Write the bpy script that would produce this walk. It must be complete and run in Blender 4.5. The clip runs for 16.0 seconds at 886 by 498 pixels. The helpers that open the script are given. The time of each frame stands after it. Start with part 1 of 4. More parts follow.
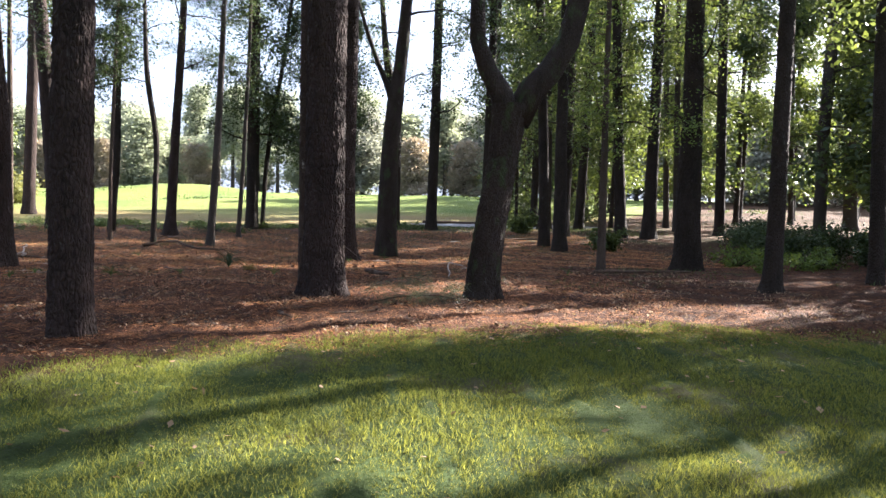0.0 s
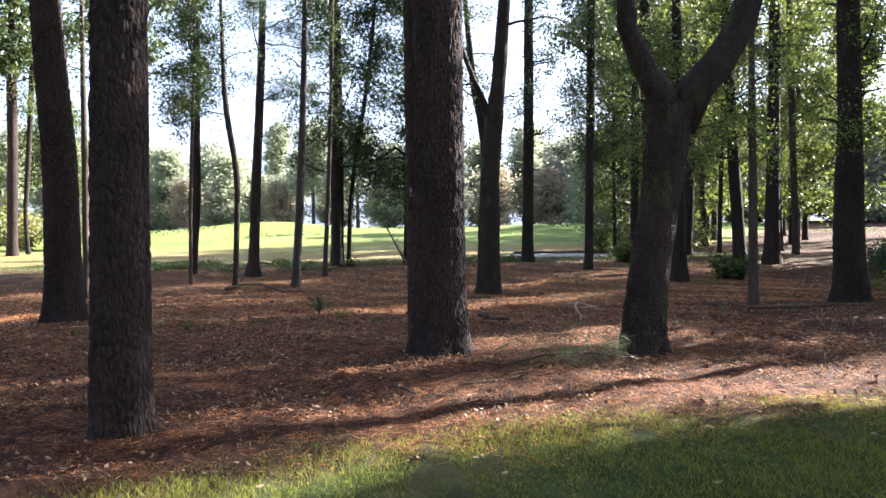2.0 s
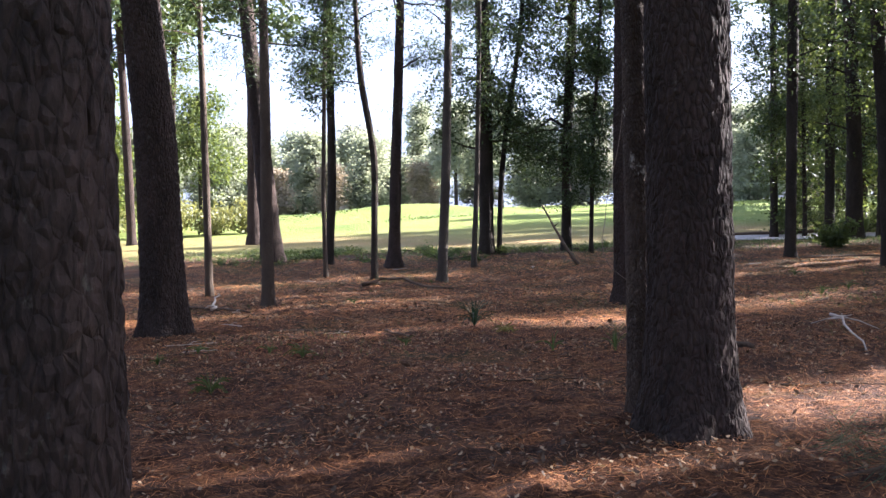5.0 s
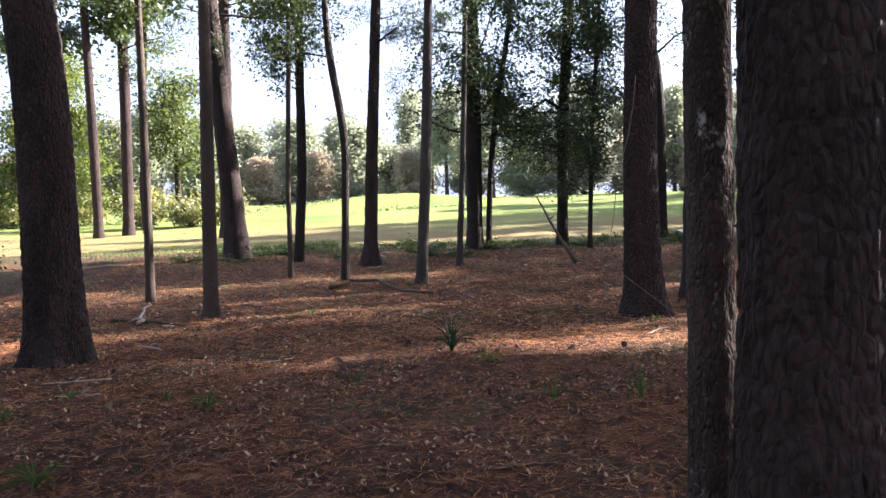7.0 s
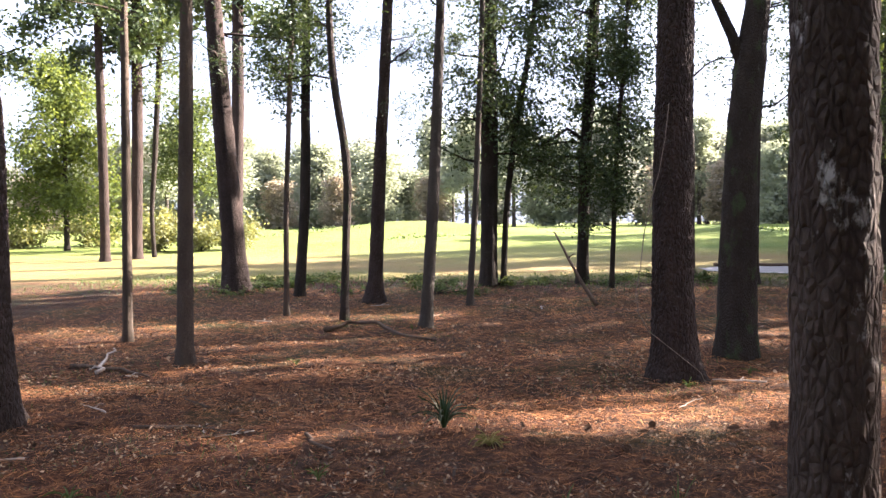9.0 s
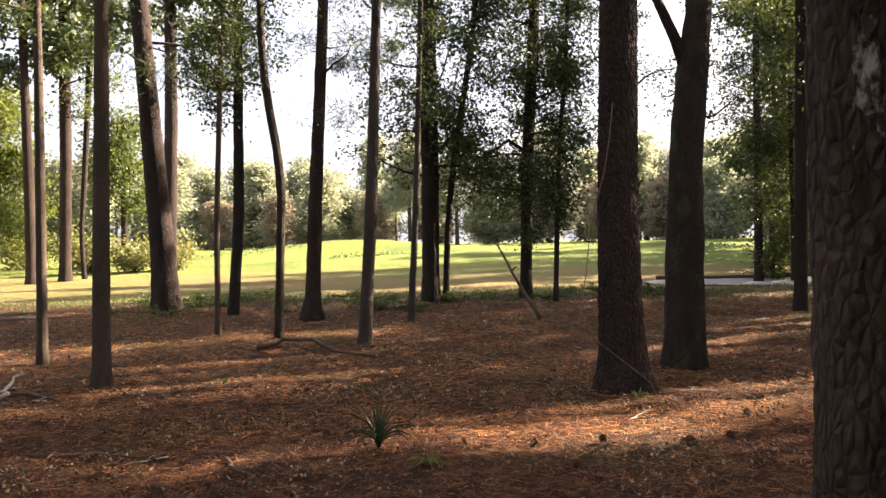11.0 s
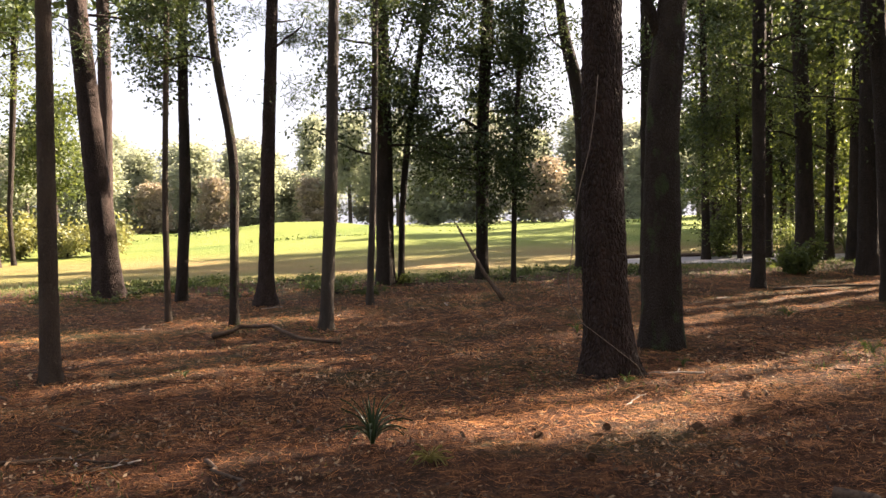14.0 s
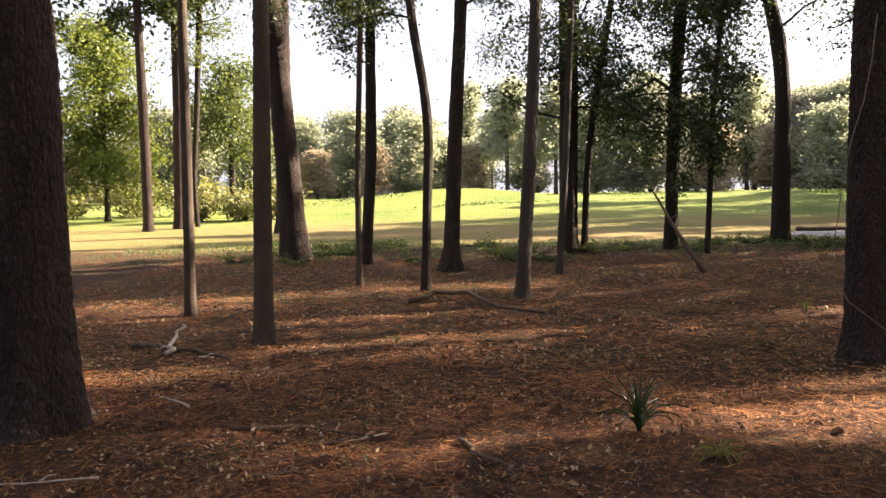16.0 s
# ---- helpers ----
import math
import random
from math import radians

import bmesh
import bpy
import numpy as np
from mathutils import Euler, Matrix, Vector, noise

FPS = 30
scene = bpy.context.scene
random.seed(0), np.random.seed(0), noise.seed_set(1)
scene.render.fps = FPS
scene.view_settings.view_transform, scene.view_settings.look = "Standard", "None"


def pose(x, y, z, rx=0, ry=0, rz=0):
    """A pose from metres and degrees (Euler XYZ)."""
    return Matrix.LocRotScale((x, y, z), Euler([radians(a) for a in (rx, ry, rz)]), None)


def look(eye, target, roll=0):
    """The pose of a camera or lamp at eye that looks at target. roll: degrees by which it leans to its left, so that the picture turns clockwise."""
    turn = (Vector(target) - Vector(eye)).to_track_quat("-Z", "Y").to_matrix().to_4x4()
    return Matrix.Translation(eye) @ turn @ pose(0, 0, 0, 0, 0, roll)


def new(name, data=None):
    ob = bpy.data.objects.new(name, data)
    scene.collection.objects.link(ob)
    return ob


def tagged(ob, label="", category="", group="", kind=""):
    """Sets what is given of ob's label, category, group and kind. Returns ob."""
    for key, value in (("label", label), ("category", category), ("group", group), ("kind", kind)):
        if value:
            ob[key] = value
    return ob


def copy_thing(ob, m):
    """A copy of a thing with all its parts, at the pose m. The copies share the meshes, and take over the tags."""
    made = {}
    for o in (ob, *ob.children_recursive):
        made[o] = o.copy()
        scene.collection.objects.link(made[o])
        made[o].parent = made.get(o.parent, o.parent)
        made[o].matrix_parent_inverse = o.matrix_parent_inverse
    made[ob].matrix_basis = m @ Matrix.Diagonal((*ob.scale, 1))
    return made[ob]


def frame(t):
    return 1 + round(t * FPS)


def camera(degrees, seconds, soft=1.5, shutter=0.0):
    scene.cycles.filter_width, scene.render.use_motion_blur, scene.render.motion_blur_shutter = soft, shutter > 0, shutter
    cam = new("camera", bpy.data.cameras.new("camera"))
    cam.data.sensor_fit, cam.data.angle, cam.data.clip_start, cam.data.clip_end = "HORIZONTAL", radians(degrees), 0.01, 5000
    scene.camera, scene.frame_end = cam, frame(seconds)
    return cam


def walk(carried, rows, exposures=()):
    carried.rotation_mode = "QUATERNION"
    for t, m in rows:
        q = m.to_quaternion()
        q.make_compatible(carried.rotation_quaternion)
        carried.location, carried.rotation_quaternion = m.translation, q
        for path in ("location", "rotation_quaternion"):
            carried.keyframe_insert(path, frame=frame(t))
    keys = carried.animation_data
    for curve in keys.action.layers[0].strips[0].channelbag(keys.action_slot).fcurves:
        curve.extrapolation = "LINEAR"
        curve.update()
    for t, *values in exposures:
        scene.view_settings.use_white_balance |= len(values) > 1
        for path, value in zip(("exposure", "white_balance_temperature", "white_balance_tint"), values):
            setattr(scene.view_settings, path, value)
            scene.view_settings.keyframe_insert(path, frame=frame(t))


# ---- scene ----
cam = camera(55.4, 16.0)
PATH = [
    (0, (-0.117, 1.514, 1.412), (0.247, 3.477, 1.286), 1.2),
    (0.5, (-0.239, 2.015, 1.426), (0.119, 3.975, 1.256), 0.2),
    (1, (-0.304, 2.59, 1.435), (-0.023, 4.566, 1.313), 0.8),
    (1.5, (-0.385, 3.192, 1.424), (-0.176, 5.178, 1.318), 0.4),
    (2, (-0.397, 3.724, 1.411), (-0.215, 5.715, 1.356), -0.9),
    (2.5, (-0.483, 4.344, 1.409), (-0.423, 6.343, 1.366), -1.7),
    (3, (-0.624, 4.903, 1.426), (-0.656, 6.901, 1.341), -3.0),
    (3.5, (-0.691, 5.513, 1.439), (-0.768, 7.509, 1.334), -2.5),
    (4, (-0.745, 6.032, 1.45), (-0.856, 8.027, 1.351), -2.1),
    (6.5, (-0.691, 8.66, 1.563), (-0.859, 10.65, 1.468), -1.7),
    (7, (-0.663, 9.304, 1.53), (-0.799, 11.296, 1.408), -1.9),
    (7.5, (-0.51, 9.752, 1.571), (-0.647, 11.743, 1.437), -1.0),
    (8, (-0.479, 10.109, 1.652), (-0.647, 12.097, 1.516), -1.0),
    (8.5, (-0.535, 10.438, 1.7), (-0.72, 12.427, 1.6), -0.7),
    (11, (-0.494, 11.226, 1.543), (-0.545, 13.225, 1.529), -1.3),
    (11.5, (-0.591, 11.38, 1.516), (-0.506, 13.377, 1.469), -0.7),
    (12, (-0.672, 11.541, 1.516), (-0.55, 13.537, 1.492), -0.9),
    (12.5, (-0.768, 11.626, 1.516), (-0.68, 13.624, 1.513), -1.8),
    (13, (-0.864, 11.676, 1.536), (-0.774, 13.673, 1.484), -2.3),
    (13.5, (-0.917, 11.667, 1.543), (-0.8, 13.663, 1.469), -2.0),
    (14, (-0.917, 11.667, 1.546), (-0.821, 13.664, 1.484), -1.8),
    (14.5, (-0.93, 11.62, 1.546), (-0.892, 13.619, 1.483), -1.1),
    (15, (-1.119, 11.747, 1.508), (-1.149, 13.745, 1.419), -1.3),
    (15.5, (-1.421, 11.853, 1.492), (-1.571, 13.844, 1.378), -1.8),
    (16, (-1.685, 12.273, 1.504), (-1.943, 14.252, 1.376), -1.2),
]
EXPOSURES = [(0, 3.23, 5150, 16), (4, 3.4, 4950, 19), (6.5, 3.17, 5100, 22), (8, 3.65, 5100, 22), (8.7, 3.68, 5300, 22), (11, 3.07, 6300, 21), (16, 3.05, 6250, 20)]
walk(cam, [(t, look(eye, target, roll)) for t, eye, target, roll in PATH], EXPOSURES)

# ---- light ----
SUN_WAY = Vector((0.905, 0.425, 0)).normalized()
SUN_UP = radians(25)
world = bpy.data.worlds.new("world")
scene.world = world
world.use_nodes = True
wn = world.node_tree
sky = wn.nodes.new("ShaderNodeTexSky")
sky.sky_type = "NISHITA"
sky.sun_disc = False
sky.sun_elevation = SUN_UP
sky.sun_rotation = math.atan2(SUN_WAY.x, SUN_WAY.y)
sky.dust_density, sky.ozone_density = 5.0, 0.5
wn.nodes["Background"].inputs["Strength"].default_value = 0.062
haze = wn.nodes.new("ShaderNodeMix")
haze.data_type = "RGBA"
haze.inputs[0].default_value = 0.74
haze.inputs[7].default_value = (2.44, 2.46, 2.54, 1)
wn.links.new(sky.outputs[0], haze.inputs[6])
wn.links.new(haze.outputs[2], wn.nodes["Background"].inputs["Color"])
sun_dir = Vector((SUN_WAY.x * math.cos(SUN_UP), SUN_WAY.y * math.cos(SUN_UP), math.sin(SUN_UP)))
sun = new("sun", bpy.data.lights.new("sun", "SUN"))
sun.data.energy, sun.data.angle, sun.data.color = 5.0, radians(0.55), (1.0, 0.84, 0.6)
sun.matrix_world = look(sun_dir * 80, (0, 0, 0))


# ---- materials ----
class Mat:
    """A small node builder."""
    def __init__(self, name):
        self.m = bpy.data.materials.new(name)
        self.m.use_nodes = True
        self.t = self.m.node_tree
        self.b = self.t.nodes["Principled BSDF"]

    def node(self, kind, **inputs):
        n = self.t.nodes.new(kind)
        for k, v in inputs.items():
            self.put(n, k.replace("_", " "), v)
        return n

    def put(self, n, key, v):
        sock = n.inputs[int(key)] if key.isdigit() else n.inputs[key]
        if isinstance(v, bpy.types.NodeSocket):
            self.t.links.new(v, sock)
        else:
            sock.default_value = v

    def pos(self, scale=(1, 1, 1), world_space=False):
        c = self.node("ShaderNodeNewGeometry").outputs["Position"] if world_space else self.node("ShaderNodeTexCoord").outputs["Object"]
        n = self.node("ShaderNodeMapping")
        self.t.links.new(c, n.inputs["Vector"])
        n.inputs["Scale"].default_value = scale
        return n.outputs[0]

    def noise(self, vec, scale, detail=4.0, rough=0.6):
        n = self.node("ShaderNodeTexNoise")
        self.t.links.new(vec, n.inputs["Vector"])
        n.inputs["Scale"].default_value, n.inputs["Detail"].default_value, n.inputs["Roughness"].default_value = scale, detail, rough
        return n.outputs["Fac"]

    def ramp(self, fac, *stops):
        n = self.node("ShaderNodeValToRGB")
        self.t.links.new(fac, n.inputs[0])
        e = n.color_ramp.elements
        while len(e) < len(stops):
            e.new(0.5)
        for el, (p, c) in zip(e, stops):
            el.position = p
            el.color = (c, c, c, 1) if isinstance(c, (int, float)) else (*c, 1)
        return n.outputs[0]

    def mix(self, fac, a, b, mode="MIX"):
        n = self.t.nodes.new("ShaderNodeMix")
        n.data_type, n.blend_type = "RGBA", mode
        for i, v in ((0, fac), (6, a), (7, b)):
            if isinstance(v, bpy.types.NodeSocket):
                self.t.links.new(v, n.inputs[i])
            else:
                n.inputs[i].default_value = v if i == 0 else (*v, 1)
        return n.outputs[2]

    def math(self, op, a, b=0.0, c=0.0):
        n = self.t.nodes.new("ShaderNodeMath")
        n.operation = op
        for i, v in enumerate((a, b, c)):
            if isinstance(v, bpy.types.NodeSocket):
                self.t.links.new(v, n.inputs[i])
            else:
                n.inputs[i].default_value = v
        return n.outputs[0]

    def bump(self, height, strength, distance):
        n = self.node("ShaderNodeBump")
        self.t.links.new(height, n.inputs["Height"])
        n.inputs["Strength"].default_value, n.inputs["Distance"].default_value = strength, distance
        self.t.links.new(n.outputs[0], self.b.inputs["Normal"])

    def base(self, colour, rough=0.8, spec=0.3):
        self.put(self.b, "Base Color", (*colour, 1) if isinstance(colour, tuple) else colour)
        self.put(self.b, "Roughness", rough)
        self.put(self.b, "Specular IOR Level", spec)
        return self


def leafy(name, dark, light, through_light=0.45, rough=0.5, spec=0.3, warm_by=(1.4, 1.25, 0.7)):
    """Leaves: each island has its own shade, and light comes through."""
    m = Mat(name)
    rnd = m.node("ShaderNodeNewGeometry").outputs["Random Per Island"]
    big = m.noise(m.pos((1, 1, 1), True), 0.35, 2.0)
    f = m.math("ADD", m.math("MULTIPLY", rnd, 0.65), m.math("MULTIPLY", big, 0.45))
    col = m.ramp(f, (0.1, dark), (0.9, light))
    m.base(col, rough, spec)
    tr = m.node("ShaderNodeBsdfTranslucent")
    warm = m.mix(1.0, col, warm_by, "MULTIPLY")
    m.t.links.new(warm, tr.inputs["Color"])
    mx = m.node("ShaderNodeMixShader")
    mx.inputs[0].default_value = through_light
    m.t.links.new(m.b.outputs[0], mx.inputs[1])
    m.t.links.new(tr.outputs[0], mx.inputs[2])
    m.t.links.new(mx.outputs[0], m.t.nodes["Material Output"].inputs["Surface"])
    return m.m


def bark(name, dark, light, scale=1.0, plates=True, moss=0.0, lichen=0.35):
    m = Mat(name)
    p = m.pos((1, 1, 0.45))
    v = m.node("ShaderNodeTexVoronoi")
    v.feature = "DISTANCE_TO_EDGE"
    m.t.links.new(m.mix(0.035, p, m.node("ShaderNodeTexNoise", Vector=p, Scale=9.0).outputs["Color"], "ADD"), v.inputs["Vector"])
    v.inputs["Scale"].default_value = 30.0 * scale
    edge = m.ramp(v.outputs[0], (0.0, 0.0), (0.36, 1.0))
    fine = m.noise(m.pos((1, 1, 0.35)), 60.0 * scale, 5.0, 0.7)
    big = m.noise(m.pos((1, 1, 0.4), True), 2.3, 3.0)
    f = m.math("ADD", m.math("MULTIPLY", fine, 0.6), m.math("MULTIPLY", big, 0.5))
    col = m.ramp(f, (0.3, dark), (0.75, light))
    crack = tuple(c * 0.35 for c in dark)
    col = m.mix(m.math("MULTIPLY", m.math("SUBTRACT", 1.0, edge), m.math("MULTIPLY", m.ramp(m.noise(p, 7.0, 4.0), (0.35, 0.1), (0.6, 1.0)), 0.55 if plates else 0.25)), col, crack)
    lich = m.ramp(m.noise(m.pos((1, 1, 0.6), True), 11.0, 5.0, 0.75), (0.62, 0.0), (0.7, 1.0))
    col = m.mix(m.math("MULTIPLY", lich, lichen), col, (0.17, 0.16, 0.13) if lichen < 0.5 else (0.42, 0.38, 0.33))
    if moss:
        mk = m.ramp(m.noise(m.pos((1, 1, 0.5), True), 5.0, 4.0), (0.55, 0.0), (0.68, 1.0))
        col = m.mix(m.math("MULTIPLY", mk, moss), col, (0.06, 0.09, 0.03))
    m.base(col, 0.9, 0.2)
    h = m.math("ADD", m.math("MULTIPLY", edge, 0.8 if plates else 0.25), m.math("MULTIPLY", fine, 0.5))
    m.bump(h, 0.9, 0.02)
    return m.m


PINE_BARK = bark("pine_bark", (0.010, 0.0074, 0.0065), (0.074, 0.049, 0.039))
YOUNG_BARK = bark("young_bark", (0.03, 0.023, 0.018), (0.115, 0.085, 0.062), 2.0, False)
GREY_BARK = bark("grey_bark", (0.024, 0.019, 0.016), (0.095, 0.078, 0.062), 2.2, False)
OAK_BARK = bark("oak_bark", (0.018, 0.0135, 0.011), (0.072, 0.054, 0.042), 1.6, True, 0.6)
LICHEN_BARK = bark("lichen_bark", (0.03, 0.021, 0.016), (0.13, 0.092, 0.07), 1.8, True, 0.0, 0.9)
DARK_BARK = bark("dark_bark", (0.014, 0.011, 0.009), (0.06, 0.045, 0.034), 1.3)
LEAF_DARK = leafy("leaf_dark", (0.022, 0.038, 0.016), (0.075, 0.105, 0.038), 0.3)
LEAF_MID = leafy("leaf_mid", (0.034, 0.052, 0.02), (0.115, 0.15, 0.05), 0.5)
LEAF_BRIGHT = leafy("leaf_bright", (0.045, 0.068, 0.018), (0.15, 0.19, 0.045), 0.5)
NEEDLE = leafy("pine_needles", (0.02, 0.035, 0.015), (0.07, 0.1, 0.036), 0.25)
# far leaves: distance haze is put into the pale base colour
HAZED_LEAF = leafy("hazed_leaf", (0.27, 0.29, 0.22), (0.34, 0.36, 0.27), 0.6, 0.9, 0.05, warm_by=(1.1, 1.1, 0.9))
BUSH_LEAF = leafy("bush_leaf", (0.12, 0.13, 0.055), (0.24, 0.25, 0.11), 0.4)
# greyed and rust far leaves, likewise paled to stand in for haze
HAZED_GREY_LEAF = leafy("hazed_grey_leaf", (0.22, 0.225, 0.18), (0.29, 0.29, 0.24), 0.45, 0.9, 0.1, warm_by=(1.1, 1.1, 0.95))
HAZED_RUST_LEAF = leafy("hazed_rust_leaf", (0.28, 0.24, 0.18), (0.38, 0.33, 0.25), 0.4, warm_by=(1.1, 1.0, 0.8))
# a brighter green, with the sun on the leaves put into the colour
LEAF_SUNLIT = leafy("leaf_sunlit", (0.055, 0.09, 0.022), (0.17, 0.23, 0.055), 0.5)
GRASS = leafy("lawn_grass", (0.05, 0.07, 0.018), (0.23, 0.25, 0.065), 0.5, 0.8, 0.08)
WEED = leafy("weed_leaf", (0.035, 0.06, 0.02), (0.11, 0.155, 0.05), 0.4)
PINE_SPRAY = leafy("wilted_needles", (0.04, 0.06, 0.035), (0.11, 0.14, 0.08), 0.3)
YUCCA = leafy("yucca_leaf", (0.012, 0.024, 0.01), (0.032, 0.058, 0.022), 0.15, 0.45, 0.3)
STRAW = leafy("pine_straw", (0.035, 0.013, 0.006), (0.56, 0.25, 0.088), 0.2, 0.7, 0.15)
DEAD_LEAF = leafy("dead_leaf", (0.045, 0.026, 0.016), (0.44, 0.31, 0.2), 0.2, 0.85, 0.12)
PALE_TUFT = leafy("dry_grass", (0.16, 0.15, 0.05), (0.34, 0.32, 0.13), 0.3)
mk = Mat("dead_wood")
mk.base(mk.ramp(mk.noise(mk.pos((1, 1, 1), True), 30.0, 5.0), (0.3, (0.035, 0.023, 0.015)), (0.75, (0.14, 0.092, 0.06))), 0.9)
DEAD_WOOD = mk.m
mk = Mat("bleached_wood")
mk.base(mk.ramp(mk.noise(mk.pos((1, 1, 1), True), 25.0, 5.0), (0.3, (0.25, 0.2, 0.16)), (0.75, (0.55, 0.47, 0.4))), 0.85)
PALE_WOOD = mk.m
mk = Mat("cone_scale")
mk.base(mk.ramp(mk.noise(mk.pos(), 40.0, 4.0), (0.3, (0.10, 0.06, 0.038)), (0.75, (0.32, 0.20, 0.125))), 0.85)
CONE = mk.m
mk = Mat("vine_bark")
mk.base(mk.ramp(mk.noise(mk.pos((1, 1, 1), True), 40.0, 4.0), (0.3, (0.10, 0.075, 0.055)), (0.75, (0.26, 0.2, 0.15))), 0.8)
VINE = mk.m


def ground_material():
    m = Mat("ground")
    p = m.pos((1, 1, 1), True)
    sep = m.node("ShaderNodeSeparateXYZ")
    m.t.links.new(p, sep.inputs[0])
    x, y = sep.outputs[0], sep.outputs[1]
    n1 = m.noise(p, 0.8, 4.0)
    n2 = m.noise(p, 5.0, 5.0, 0.65)
    n3 = m.noise(p, 38.0, 6.0, 0.75)
    n4 = m.noise(p, 0.12, 3.0)
    # litter: rust-coloured straw with darker humus and pale bits
    litter = m.ramp(m.math("ADD", m.math("MULTIPLY", n3, 0.62), m.math("MULTIPLY", n2, 0.42)), (0.38, (0.014, 0.008, 0.006)), (0.52, (0.08, 0.033, 0.016)), (0.63, (0.24, 0.105, 0.042)), (0.77, (0.45, 0.28, 0.15)))
    litter = m.mix(m.ramp(n1, (0.45, 0.0), (0.65, 0.6)), litter, (0.045, 0.03, 0.02))
    back = m.ramp(m.math("DIVIDE", m.math("SUBTRACT", y, 17.0), 10.0), (0.0, 0.0), (1.0, 1.0))
    litter = m.mix(m.math("MULTIPLY", back, 0.35), litter, (0.055, 0.04, 0.022))
    green = m.ramp(m.math("ADD", m.noise(p, 0.45, 5.0, 0.7), m.math("MULTIPLY", back, 0.08)), (0.55, 0.0), (0.7, 0.65))
    litter = m.mix(m.math("MULTIPLY", green, m.math("GREATER_THAN", y, 13.0)), litter, (0.06, 0.062, 0.022))
    # lawn soil and grass thatch
    lawn = m.ramp(m.math("ADD", m.math("MULTIPLY", n3, 0.5), m.math("MULTIPLY", n2, 0.5)), (0.35, (0.025, 0.04, 0.01)), (0.55, (0.07, 0.1, 0.022)), (0.75, (0.15, 0.15, 0.05)))
    thin = m.ramp(n1, (0.54, 0.0), (0.68, 0.7))
    lawn = m.mix(thin, lawn, (0.16, 0.12, 0.07))
    # field turf
    turf = m.ramp(m.math("ADD", m.math("MULTIPLY", n4, 0.7), m.math("MULTIPLY", n2, 0.3)), (0.35, (0.11, 0.155, 0.032)), (0.65, (0.22, 0.25, 0.058)))
    brown = m.ramp(m.math("ADD", y, m.math("MULTIPLY", n1, 5.0)), (0.0, 0.0), (1.0, 1.0))
    edge_band = m.math("MULTIPLY", m.math("GREATER_THAN", y, 30.0), m.ramp(m.math("DIVIDE", m.math("SUBTRACT", y, 34.0), 20.0), (0.0, 1.0), (0.6, 0.9), (1.0, 0.0)))
    turf = m.mix(m.math("MULTIPLY", edge_band, m.ramp(n4, (0.35, 0.45), (0.6, 0.95))), turf, (0.25, 0.17, 0.075))
    wob = m.math("ADD", m.math("MULTIPLY", m.math("SUBTRACT", n1, 0.5), 1.2), m.math("MULTIPLY", m.math("SUBTRACT", n2, 0.5), 0.9))
    # lawn edge: y = 8.55 + 0.4 x - 0.075 x^2
    edge = m.math("ADD", 8.55, m.math("MULTIPLY", x, m.math("SUBTRACT", 0.4, m.math("MULTIPLY", x, 0.075))))
    edge = m.math("MAXIMUM", edge, 5.0)
    lawn_k = m.ramp(m.math("ADD", m.math("SUBTRACT", edge, y), wob), (0.0, 0.0), (0.5, 1.0))
    col = m.mix(lawn_k, litter, lawn)
    far_edge = m.math("MAXIMUM", 34.0, m.math("SUBTRACT", m.math("MULTIPLY", x, 1.6), -18.0))
    field_k = m.ramp(m.math("ADD", 0.5, m.math("MULTIPLY", m.math("ADD", m.math("SUBTRACT", y, far_edge), m.math("MULTIPLY", wob, 2.0)), 0.5)), (0.0, 0.0), (1.0, 1.0))
    col = m.mix(field_k, col, turf)
    m.base(col, 0.95, 0.15)
    m.bump(m.math("ADD", m.math("MULTIPLY", n3, 0.8), m.math("MULTIPLY", n2, 0.9)), 1.0, 0.09)
    return m.m


GROUND = ground_material()
mk = Mat("sand")
mk.base(mk.ramp(mk.noise(mk.pos((1, 1, 1), True), 3.0, 6.0, 0.7), (0.3, (0.22, 0.2, 0.19)), (0.75, (0.36, 0.33, 0.31))), 0.95)
mk.bump(mk.noise(mk.pos((1, 1, 1), True), 30.0), 0.5, 0.02)
SAND = mk.m


# ---- the lie of the land ----
def height(x, y):
    x, y = np.asarray(x, float), np.asarray(y, float)
    rise = np.zeros_like(y + x)
    for k in range(9):
        rise = rise + np.interp(y + (k - 4) * 0.35, (-20, 0, 5, 9, 12, 15, 17.5, 21, 24.5, 26.5, 29, 31.5, 34, 36, 40), (0, 0, 0.08, 0.19, 0.14, 0.10, -0.02, -0.07, -0.09, 0.0, 0.06, 0.16, 0.14, 0.10, 0.10)) / 9
    r = np.clip(y - 36, 0, 60)
    far = 0.024 * r * (r / (r + 12.0))
    hills = 0.8 * np.exp(-(((x - 12) / 6) ** 2) - ((y - 66) / 6) ** 2) + 1.15 * np.exp(-(((x + 9) / 8) ** 2) - ((y - 74) / 6) ** 2) + 0.5 * np.exp(-(((x - 0) / 9) ** 2) - ((y - 60) / 7) ** 2)
    hills = hills + 0.5 * np.exp(-(((x + 26) / 9) ** 2) - ((y - 80) / 7) ** 2)
    bumps = 0.02 * np.sin(x * 1.7 + 0.6) * np.sin(y * 1.3) + 0.012 * np.sin(x * 3.9 + y * 2.7) + 0.05 * np.clip((y - 45) / 20, 0, 1) * np.sin(x * 0.35) * np.sin(y * 0.4)
    sink = -0.10 * np.exp(-(((x - 8.6) / 3.0) ** 2) - ((y - 39.5) / 3.0) ** 2)
    return rise + far + hills + bumps + sink


